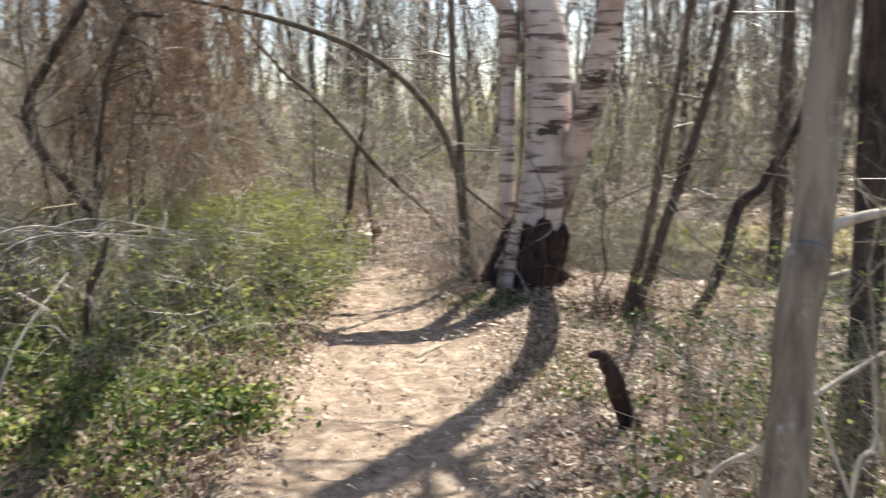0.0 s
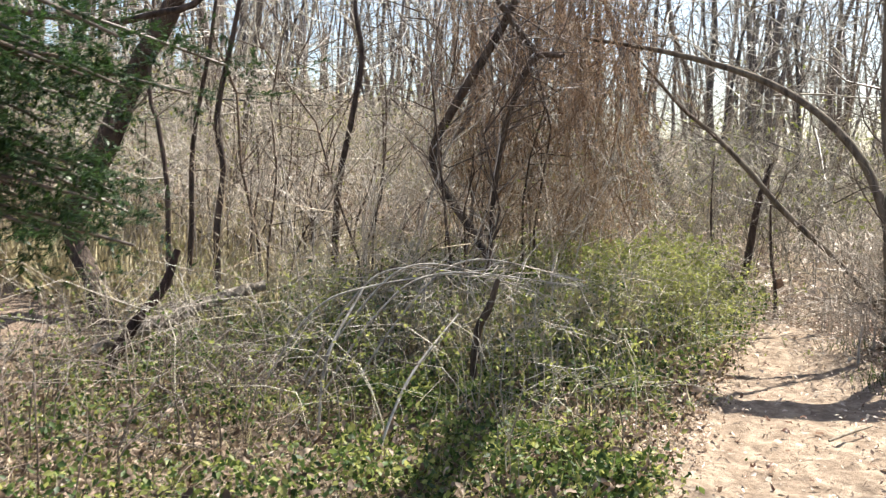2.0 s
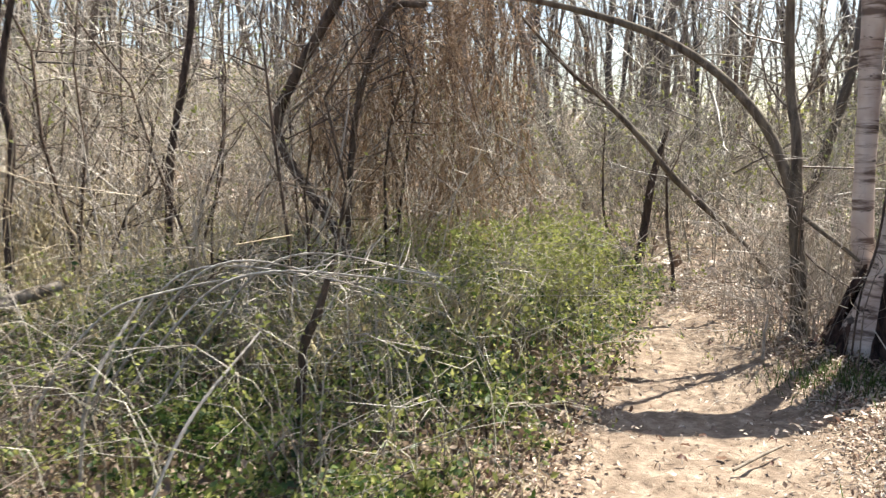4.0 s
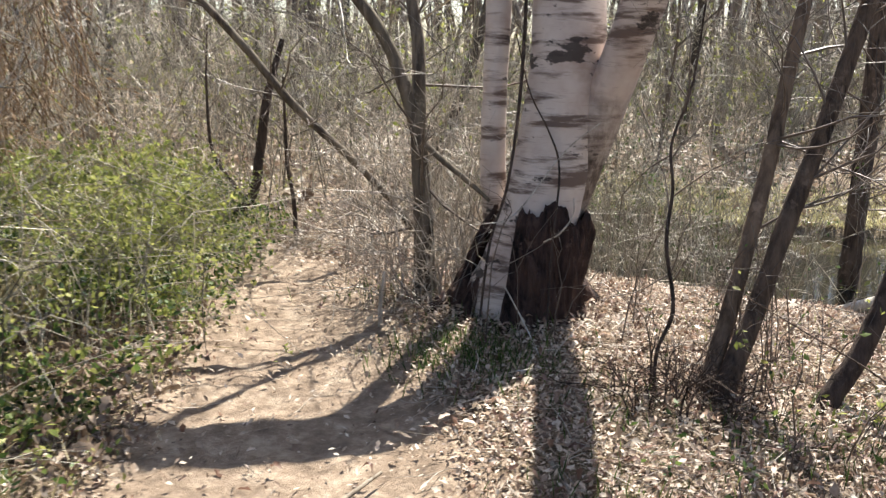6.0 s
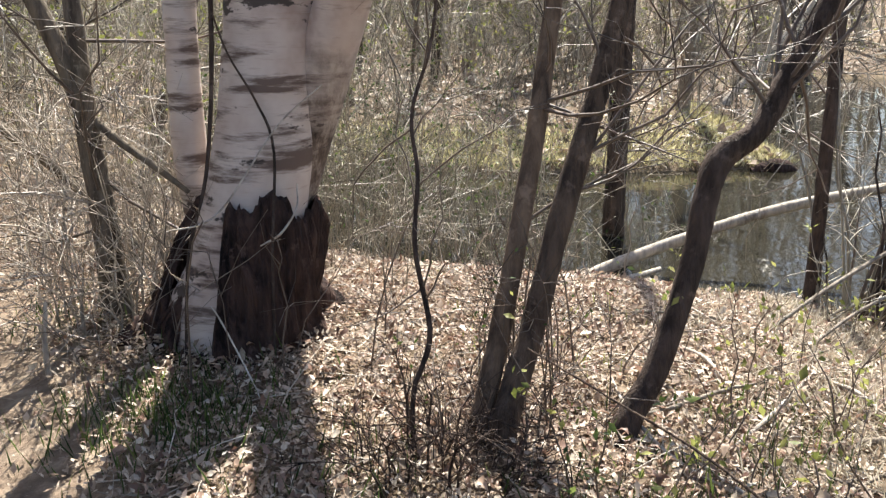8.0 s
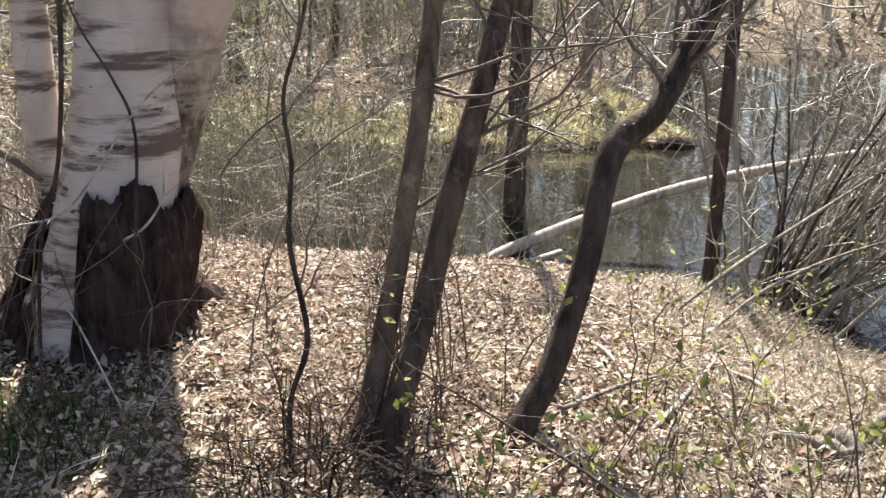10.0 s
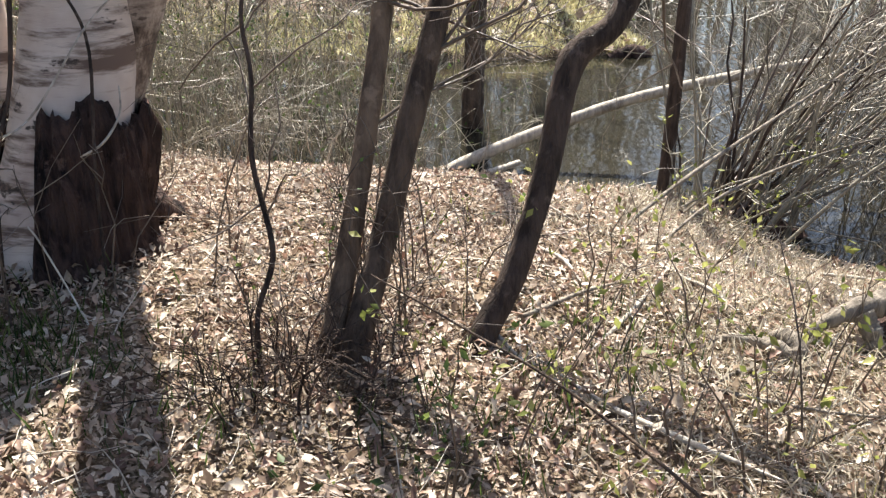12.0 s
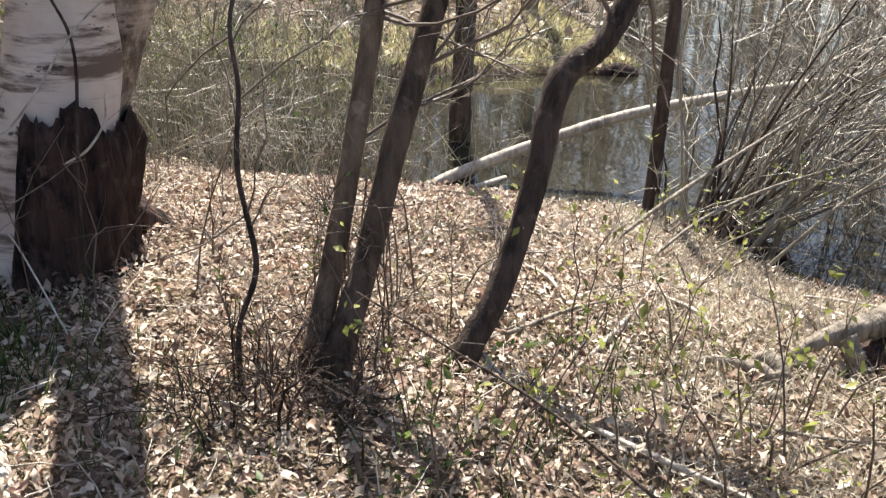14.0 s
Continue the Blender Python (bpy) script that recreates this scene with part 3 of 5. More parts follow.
for path in ([(-5.2, 6.6, -0.05, 0.035), (-5.21, 6.6, 0.62, 0.032), (-5.2, 6.6, 1.06, 0.03), (-5.12, 6.6, 1.54, 0.028), (-5.17, 6.6, 2.01, 0.026), (-4.94, 6.6, 2.84, 0.02), (-4.7, 6.7, 4.2, 0.01)],
             [(-5.5, 6.4, -0.05, 0.026), (-5.56, 6.4, 0.67, 0.024), (-5.56, 6.4, 1.4, 0.022), (-5.64, 6.4, 1.92, 0.02), (-5.72, 6.4, 2.25, 0.017), (-5.7, 6.5, 3.4, 0.008)],
             [(-4.9, 8.0, -0.05, 0.04), (-4.9, 8.0, 0.7, 0.036), (-4.85, 8.0, 1.38, 0.034), (-4.71, 8.0, 1.97, 0.03), (-4.58, 8.0, 2.61, 0.028), (-4.64, 8.0, 3.2, 0.02), (-4.5, 8.1, 4.5, 0.01)],
             [(-6.1, 7.2, 0.1, 0.03), (-6.0, 7.2, 0.9, 0.027), (-5.95, 7.2, 1.8, 0.024), (-5.7, 7.2, 2.8, 0.018), (-5.6, 7.3, 4.0, 0.008)]):
    simple_tree("thicket_pole", "thin dark crooked sapling standing in the thicket", [path], BARK_DARK, 8, 0.6, 0.4, 0.006, group="thicket poles", sides=8)
simple_tree("pond_tree", "dark slim tree standing at the water's edge", [
    [(4.05, 8.9, -0.6, 0.06), (4.08, 8.95, 0.0, 0.045), (4.12, 9.0, 0.8, 0.04), (4.2, 9.1, 1.8, 0.035), (4.3, 9.2, 4.0, 0.02)]], BARK_DARK, 10, 0.7, 0.4)
simple_tree("pond_tree", "brown tree trunk rising from the shallow water", [
    [(3.9, 11.3, -1.0, 0.11), (3.89, 11.3, -0.2, 0.09), (3.95, 11.4, 0.8, 0.085), (4.02, 11.5, 2.5, 0.075), (4.15, 11.8, 6.0, 0.04)]], BARK_BROWN, 16, 1.0, 0.35)

log = thing("fallen_log", 3.2, 10.3, -0.5, "long pale barkless log leaning out over the pond", "log")
part("stem", limb_mesh("stem", [(3.05, 10.35, -0.62, 0.045), (3.33, 10.28, -0.46, 0.046), (3.88, 10.11, -0.23, 0.042), (4.5, 9.91, -0.01, 0.04), (5.12, 9.47, 0.21, 0.036), (5.76, 8.79, 0.46, 0.032), (6.6, 8.0, 0.8, 0.022)], BARK_PALE, 14, 40, 0.08, (3.2, 10.3, -0.5)), log)


# ---- leaf litter ----
x, y = scatter(250000, -6.5, 5, 1.6, 12.6, lambda x, y: dry(x, y) * (0.08 + 0.92 * off_trail(x, y)) * (1 - 0.7 * (x < -1.3)))
n = len(x)
C = lay(x, y, 0.004) + np.stack([np.zeros(n), np.zeros(n), rng.uniform(0, 0.045, n)], -1)
D = unit(n) * np.array([1, 1, 0.6])
U = unit(n) * 0.65 + np.array([0, 0, 1])
size = rng.uniform(0.014, 0.038, n) * rng.choice([1.0, 1.0, 1.0, 1.6], n)
stuff("leaf_litter", [blades(C, D, U, size, size * rng.uniform(0.15, 0.7, n))], LITTER, "curled tan and brown dead leaves covering the forest floor", "leaves", False)
x, y = scatter(42000, -16, 24, 7, 36, lambda x, y: dry(x, y) * ((y > 12) | (np.abs(x) > 5)) * np.clip(14 / np.hypot(x, y - 4), 0.15, 1))
n = len(x)
size = rng.uniform(0.07, 0.2, n)
stuff("far_litter", [blades(lay(x, y, 0.01), unit(n) * np.array([1, 1, 0.4]), unit(n) * 0.6 + np.array([0, 0, 1]), size, size * 0.7)], LITTER, "dead leaves strewn under the far brush", "leaves", False)

x, y = scatter(55000, -0.6, 4.5, 5.2, 9.8, lambda x, y: dry(x, y) * (0.05 + 0.95 * off_trail(x, y, 0.55, 0.95)))
n = len(x)
size = rng.uniform(0.012, 0.036, n)
stuff("bank_litter", [blades(lay(x, y, 0.008) + np.array([0, 0, 1]) * rng.uniform(0, 0.03, (n, 1)), unit(n) * np.array([1, 1, 0.5]), unit(n) * 0.6 + np.array([0, 0, 1]), size, size * rng.uniform(0.15, 0.6, n))], LITTER, "broken pale dead leaves on the bank", "leaves", False)

x, y = scatter(26000, -7, 7, -7, 1.6, lambda x, y: 0.15 + 0.85 * off_trail(x, y))
n = len(x)
size = rng.uniform(0.03, 0.07, n)
stuff("back_litter", [blades(lay(x, y, 0.01), unit(n) * np.array([1, 1, 0.5]), unit(n) * 0.6 + np.array([0, 0, 1]), size, size * 0.6)], LITTER, "dead leaves strewn beside the footpath", "leaves", False)

# whole dead leaves on top of the broken ones
x, y = scatter(46000, -1.6, 4.4, 2.0, 10.2, lambda x, y: dry(x, y) * (0.05 + 0.95 * off_trail(x, y, 0.5, 0.95)) * (0.3 + 0.7 * ease(waves(x * 2.5, y * 2.5), -0.4, 0.3)) * (1 - 0.75 * ease(x - 0.45 * (y - 6), 1.6, 2.6)))
n = len(x)
size = rng.uniform(0.026, 0.062, n)
stuff("whole_leaves", [curled(lay(x, y, 0.016) + np.array([0, 0, 1]) * rng.uniform(0, 0.04, (n, 1)), unit(n) * np.array([1, 1, 0.45]), unit(n) * 0.6 + np.array([0, 0, 1]), size, size * rng.uniform(0.2, 0.55, n))], LEAF_RED, "whole curled pinkish-brown dead leaves lying on the litter", "leaves", False)
x, y = scatter(10000, -11, -2.4, 6.5, 17, lambda x, y: off_trail(x, y, 0.9, 1.4))
n = len(x)
size = rng.uniform(0.07, 0.15, n)
stuff("slope_leaves", [curled(lay(x, y, 0.02) + np.array([0, 0, 1]) * rng.uniform(0, 0.06, (n, 1)), unit(n) * np.array([1, 1, 0.5]), unit(n) * 0.6 + np.array([0, 0, 1]), size, size * rng.uniform(0.4, 0.7, n))], LEAF_RED, "tan dead leaves on the slope behind the thicket", "leaves", False)

# fallen twigs
x, y = scatter(7000, -5.5, 4.4, 2.5, 11.5, lambda x, y: dry(x, y) * (0.05 + 0.95 * off_trail(x, y)) * (0.3 + 0.7 * (x > 0)))
n = len(x)
a = lay(x, y, 0.02)
d = unit(n) * np.array([1, 1, 0.12]) * rng.uniform(0.08, 0.45, n)[:, None]
b = a + d
b[:, 2] = height(b[:, 0], b[:, 1]) + rng.uniform(0.01, 0.09, n)
P = arcs(a, b, rng.normal(size=(n, 3)) * 0.012, 5, 0.03)
stuff("fallen_twigs", [tubes(P, taper(n, 5, rng.uniform(0.0015, 0.0045, n), 0.001), 3)], TWIG_PALE, "thin pale fallen twigs lying on dead leaves", "twigs")


def grass(name, x, y, tall, wide, mat, label, lift=0.0, lean=0.45):
    n = len(x)
    size = tall * rng.uniform(0.5, 1.3, n)
    return stuff(name, [blades(lay(x, y, lift - 0.01), unit(n) * lean + np.array([0, 0, 1]), unit(n), size, np.full(n, wide))], mat, label, "grass", False)


def tufts(centres, each, spread):
    c = np.repeat(np.array(centres, float), each, 0)
    return c[:, 0] + rng.normal(size=len(c)) * spread, c[:, 1] + rng.normal(size=len(c)) * spread


x, y = tufts([(0.17, 7.6), (0.3, 7.75), (0.55, 7.25), (0.2, 7.4), (0.61, 6.0), (-0.25, 8.75), (0.75, 6.9), (1.75, 6.6), (2.0, 6.6), (2.3, 6.9), (1.4, 6.5), (0.05, 7.5), (0.35, 7.5), (0.5, 7.6), (0.58, 5.36), (0.6, 5.2), (0.7, 5.5), (0.59, 5.92), (0.45, 5.0), (0.23, 7.57)], 75, 0.17)
grass("grass_tufts", x, y, 0.12, 0.006, GREEN, "small tufts of fresh green grass among dead leaves")
x, y = scatter(1300, 1.5, 4.2, 5.4, 9.3, lambda x, y: dry(x, y) * ease(waves(x * 1.5, y * 1.5), 0.0, 0.4))
grass("spring_grass", x, y, 0.09, 0.006, LIME, "sparse young grass sprouting through dead leaves")
x, y = scatter(36000, 1.2, 8.2, 13.2, 17.0, lambda x, y: dry(x, y) * (1 - ease(from_line(x, y, SHORE, True), 0.6, 1.5)))
grass("shore_grass", x, y, 0.1, 0.02, SHORE_GRASS, "pale yellow-green grass on the far pond shore", 0.0, 0.8)
x, y = tufts([(3.75, 8.98), (3.9, 8.95), (4.08, 8.95), (4.18, 8.75), (3.0, 6.25), (3.1, 6.1)], 350, 0.09)
ok = dry(x, y) > 0
grass("bank_moss", x[ok], y[ok], 0.05, 0.012, MOSS, "yellow-green moss along the bank edge", 0.0, 1.2)


# ---- the mat of honeysuckle and briars beside the path ----
def thick(x, y):
    left = ease(-x - 0.1 * waves(x * 3, y * 3), 1.0, 1.5) * ease(y + 1.2 * waves(x, y), 1.6, 3.2) * (1 - ease(-x + 0.8 * waves(x, y), 4.6, 6.0))
    left *= 1 - 0.6 * ease(-x, 2.3, 3.2) * (1 - ease(y, 4.2, 5.2))
    return left * (0.14 + 0.86 * ease(waves(x * 1.6, y * 1.6) + 0.5 * waves(x * 5, y * 5), -0.25, 0.2))


def heap(x, y):
    """Height of the tangle beside the path."""
    return 0.13 + 0.1 * ease(waves(x * 2.2 + 1, y * 2.2), -0.2, 0.4) + 0.46 * ease(-x, 1.15, 2.2) * ease(y, 4.8, 7.5) * (1 - ease(-x, 4.2, 6))


x, y = scatter(150000, -6.0, -0.9, 2.2, 11.5, thick)
rx, ry = scatter(6000, 0.3, 1.9, 2.4, 5.6, lambda x, y: ease(x, 0.4, 0.8) * (1 - ease(y, 4.6, 5.5)) * ease(waves(x * 2, y * 2), -0.1, 0.3))
gx1, gy1 = tufts([(-1.15, 4.55), (-1.25, 4.7), (-1.5, 4.95), (-1.2, 4.4)], 500, 0.14)
x, y = np.concatenate([x, rx, gx1]), np.concatenate([y, ry, gy1])
n = len(x)
C = lay(x, y) + np.stack([np.zeros(n), np.zeros(n), heap(x, y) * rng.uniform(0, 1, n) ** 0.5 * (1 + 0.3 * waves(x * 4, y * 4))], -1)
size = rng.uniform(0.018, 0.055, n)
sunny = rng.uniform(size=n) < 0.36 + 0.25 * waves(x * 2, y * 2)
for pick, mat, name, label in ((~sunny, GREEN, "ground_cover", "low dark green honeysuckle leaves in a dense mat"), (sunny, LIME, "young_leaves", "light yellow-green young leaves over the mat")):
    k = pick.sum()
    stuff(name, [blades(C[pick], unit(k, 0.2), unit(k, 0.9), size[pick], size[pick] * rng.uniform(0.45, 0.75, k))], mat, label, "plants", False)


def bushes(x, y, stems, tall, spread, twig_n, r=0.005, twig=0.25, arch=0.2, foot=0.05, twig_k=3):
    """Middle lines of arching stems and twigs from feet at x, y."""
    n = len(x) * stems
    fx, fy = np.repeat(x, stems), np.repeat(y, stems)
    base = lay(fx + rng.normal(size=n) * foot, fy + rng.normal(size=n) * foot, -0.03)
    h = tall * rng.uniform(0.3, 1.25, n)
    d = rng.normal(size=(n, 2)) * spread
    tip = base + np.stack([d[:, 0], d[:, 1], h], -1)
    sag = np.stack([-d[:, 0] * arch, -d[:, 1] * arch, h * arch], -1)
    P = arcs(base, tip, sag, 6, 0.045)
    T = twigs_on(P, n * twig_n, twig, 0.2, twig_k)
    return P, T, [tubes(P, taper(n, 6, r * rng.uniform(0.5, 1.5, n), r * 0.3), 3), tubes(T, taper(len(T), twig_k, r * 0.4, r * 0.15), 3)]


def leaves_on(T, n, size, wide=0.5):
    """Small leaves along the twigs T."""
    m, k, _ = T.shape
    who, j = rng.integers(0, m, n), rng.integers(1, k, n)
    s = size * rng.uniform(0.5, 1.3, n)
    return blades(T[who, j] + rng.normal(size=(n, 3)) * 0.01, unit(n, 0.3), unit(n, 0.6), s, s * wide)


def shrub(x, y, stems, tall, spread, twig_n, mat, label, r=0.004, twig=0.2, leaf=0, size=0.03, green=None, arch=0.1, lean=(0, 0), name="shrub", group="", foot=0.05):
    """One loose bush: each stem with its twigs a part, the leaves a part."""
    z = float(height(x, y))
    ob = thing(name, x, y, z, label, "shrub", group)
    P, T, _ = bushes(np.array([x]), np.array([y]), stems, tall, spread, 1, r, twig, arch, foot)
    s = np.linspace(0, 1, 6)[None, :, None] * np.array([lean[0], lean[1], 0.0])
    P = P + s
    fine, green_bits = [], []
    for b in P:
        t = twigs_on(b[None], twig_n, twig, 0.3, 3)
        v, f = tubes(b[None], taper(1, 6, r * rng.uniform(0.6, 1.3), r * 0.3), 4)
        part("stem", mesh_of("stem", v - np.array((x, y, z)), f, mat), ob)
        fine.append(tubes(t, taper(len(t), 3, r * 0.45, r * 0.18), 3))
        if leaf:
            green_bits.append(leaves_on(t, leaf, size))
    v, f = join(*fine)
    tagged(part("twig_spray", mesh_of("twig_spray", v - np.array((x, y, z)), f, mat), ob), "thin side twigs", kind="stuff")
    if leaf:
        v, f = join(*green_bits)
        tagged(part("foliage", mesh_of("foliage", v - np.array((x, y, z)), f, green or LIME, False), ob), "fresh green leaves", kind="stuff")
    return ob


x, y = scatter(5000, -6.0, -1.1, 2.5, 8.0)
grass("dead_stalks", x, y, 0.2, 0.006, STRAW, "dry bleached stalks poking through the mat", 0.0, 1.3)
x, y = scatter(7500, -6.0, -1.0, 2.0, 8.0)
n = len(x)
size = rng.uniform(0.03, 0.075, n)
stuff("caught_leaves", [curled(lay(x, y, 0.04) + np.array([0, 0, 1]) * rng.uniform(0, 0.16, (n, 1)), unit(n), unit(n, 1.0), size, size * 0.5)], MAT_LEAF, "brown dead leaves caught in the mat", "leaves", False)
x, y = scatter(300, -5.5, -1.35, 4.2, 11.0, lambda x, y: 0.3 + 0.7 * ease(y, 5, 7))
P, T, m = bushes(x, y, 5, 0.62, 0.5, 5, 0.004, 0.28, 0.35, 0.15)
stuff("briar_tangle", m, TWIG, "tangled dry briar stems over green ground cover", "brambles")
stuff("briar_leaves", [leaves_on(T, 26000, 0.03)], LIME, "small yellow-green leaves on the briar stems", "leaves", False)
for x, y in zip(*scatter(46, -5.2, -1.5, 4.6, 9.5)):
    shrub(x, y, 4, 0.7, 0.55, 7, TWIG_PALE, "pale dead canes lying over the tangle", 0.0045, 0.3, arch=0.5, name="dead_cane_clump", group="dead canes", foot=0.15)
for x, y in zip(*scatter(46, -6.6, -3.0, 3.2, 6.2)):
    shrub(x, y, 4, 0.6, 0.4, 8, TWIG_DARK, "low dark tangle of bare stems", 0.005, 0.3, 8, 0.035, GREEN, 0.3, name="bramble_clump", group="bramble clumps", foot=0.15)
# yellow-green shrub where the path bends
for x, y in zip(*scatter(40, -2.8, -1.55, 7.6, 9.6)):
    shrub(x, y, 5, 0.75, 0.3, 8, TWIG, "shrub in fresh yellow-green leaf beside the footpath", 0.003, 0.22, 110, 0.035, LIME, 0.2, name="spring_shrub", group="leafing shrubs", foot=0.12)

# ---- thicket behind the mat ----
for x, y in zip(*scatter(78, -8.5, -2.6, 6.5, 12.5, lambda x, y: ease(y + x * 0.25, 5.0, 6.5))):
    shrub(x, y, 4, 2.3, 0.75, 10, TWIG_PALE, "tall bare grey-brown shrub in the thicket", 0.0075, 0.5, name="thicket_shrub", group="thicket shrubs", foot=0.2)
for x, y in zip(*scatter(80, -9.5, -2.2, 6.0, 13.5)):
    shrub(x, y, 4, 1.6, 0.85, 10, TWIG_STRAW, "tan and straw-coloured tangled shrub", 0.005, 0.4, 5, 0.03, LIME, 0.2, name="tangled_shrub", group="thicket shrubs", foot=0.25)
# straw-coloured undergrowth at the thicket's foot
x, y = scatter(20000, -8.5, -2.0, 6.4, 12.0)
grass("dry_undergrowth", x, y, 0.6, 0.01, STRAW, "dry straw-coloured undergrowth", 0.0, 0.6)

for x, y in zip(*scatter(14, -8.0, -2.7, 6.6, 10.0)):
    shrub(x, y, 3, 2.9, 0.6, 9, BARK_BROWN, "tall brown sapling clump in the thicket", 0.015, 0.6, arch=0.15, name="thicket_sapling", group="thicket shrubs", foot=0.15)
# hanging mass of rusty dead vines
n = 850
top = np.stack([rng.uniform(-3.9, -2.1, n), rng.uniform(8.0, 9.4, n), rng.uniform(1.2, 3.8, n)], -1)
d = np.stack([rng.normal(size=n) * 0.25, rng.normal(size=n) * 0.2, -rng.uniform(0.3, 1.3, n)], -1)
P = arcs(top, top + d, rng.normal(size=(n, 3)) * 0.1, 5, 0.05)
T = twigs_on(P, 3200, 0.25, -0.2, 3, (0, 1))
stuff("dead_vines", [tubes(P, taper(n, 5, 0.004, 0.002), 3), tubes(T, taper(len(T), 3, 0.0025, 0.001), 3)], VINE_RUST, "hanging mass of rusty brown dead vines", "vines")
stuff("vine_leaves", [leaves_on(T, 6000, 0.04, 0.35)], VINE_RUST, "shrivelled rusty leaves on dead vines", "leaves", False)

# ---- things in the thicket ----
simple_tree("vine_tree", "dark twisted tree holding up dead vines", [
    [(-2.95, 7.75, -0.05, 0.05), (-3.0, 7.8, 0.35, 0.038), (-3.28, 7.85, 0.86, 0.034), (-3.7, 7.9, 1.41, 0.038), (-3.77, 7.9, 1.74, 0.04), (-3.54, 7.9, 2.14, 0.038), (-3.02, 7.95, 2.98, 0.035), (-2.8, 8.0, 3.8, 0.025)],
    [(-3.3, 8.0, 0.0, 0.03), (-3.25, 8.0, 0.9, 0.025), (-3.2, 7.98, 1.39, 0.024), (-3.1, 7.95, 1.89, 0.024), (-2.84, 7.9, 2.46, 0.03), (-2.55, 7.9, 2.5, 0.02)],
    [(-3.4, 7.75, 3.4, 0.025), (-3.12, 7.8, 2.99, 0.028), (-2.81, 7.9, 2.54, 0.03)]], BARK_BROWN, 18, 0.9, 0.3, 0.008)
for k, (a, b, c) in enumerate((((-3.5, 5.2), (-2.75, 5.65, 0.93), (-1.95, 6.0, 0.7)), ((-3.6, 5.35), (-2.9, 5.6, 0.9), (-2.1, 5.85, 0.8)), ((-3.3, 5.1), (-2.6, 5.6, 0.88), (-1.8, 6.1, 0.78)),
                               ((-3.7, 5.0), (-3.0, 5.45, 0.8), (-2.3, 5.95, 0.9)), ((-3.2, 5.3), (-2.5, 5.8, 0.95), (-1.9, 6.3, 0.8)))):
    z = float(height(*a))
    cane = thing("bent_cane", a[0], a[1], z, "pale bent cane arching over the tangle", "cane", "arched canes")
    part("stem", limb_mesh("stem", [(*a, z, 0.008), ((a[0] + b[0]) / 2, (a[1] + b[1]) / 2, 0.62, 0.007), (*b, 0.0065), (*c, 0.003)], BARK_PALE, 8, 24, 0.1, (*a, z)), cane)
    line = smooth_path([(*b, 0.01), (*c, 0.005)], 5)[None, :, :3]
    t = twigs_on(line, 14, 0.3, -0.2, 4)
    v, f = tubes(t, taper(14, 4, 0.004, 0.0015), 3)
    tagged(part("twig_spray", mesh_of("twig_spray", v - np.array((*a, z)), f, TWIG_PALE), cane), kind="stuff")


def stick(name, label, category, path, mat, group="", sides=8):
    p = path[0][:3]
    ob = thing(name, *p, label, category, group)
    part("stem", limb_mesh("stem", path, mat, sides, 24, 0.07, p), ob)
    return ob


stick("leaning_stick", "pale dead stick leaning out of the brush", "stick", [(-2.9, 4.6, 0.0, 0.008), (-2.86, 4.65, 0.49, 0.01), (-2.8, 4.95, 0.85, 0.006)], BARK_PALE, "dead sticks")
stick("leaning_stick", "pale dead stick leaning out of the green mat", "stick", [(-2.35, 4.2, 0.0, 0.007), (-2.27, 4.48, 0.45, 0.008), (-2.15, 4.85, 0.76, 0.005)], BARK_PALE, "dead sticks")
stick("fallen_log", "short grey fallen log in the brush", "log", [(-5.2, 5.2, 0.22, 0.04), (-5.06, 5.35, 0.33, 0.05), (-4.65, 6.03, 0.56, 0.048), (-4.5, 6.3, 0.62, 0.04)], BARK_WEATHERED, sides=14)
stick("broken_branch", "dark bent broken branch standing in the brush", "branch", [(-5.0, 5.1, 0.1, 0.05), (-4.84, 5.24, 0.45, 0.04), (-4.68, 5.36, 0.7, 0.035), (-4.6, 5.43, 0.97, 0.025)], BARK_BLACK, sides=10)


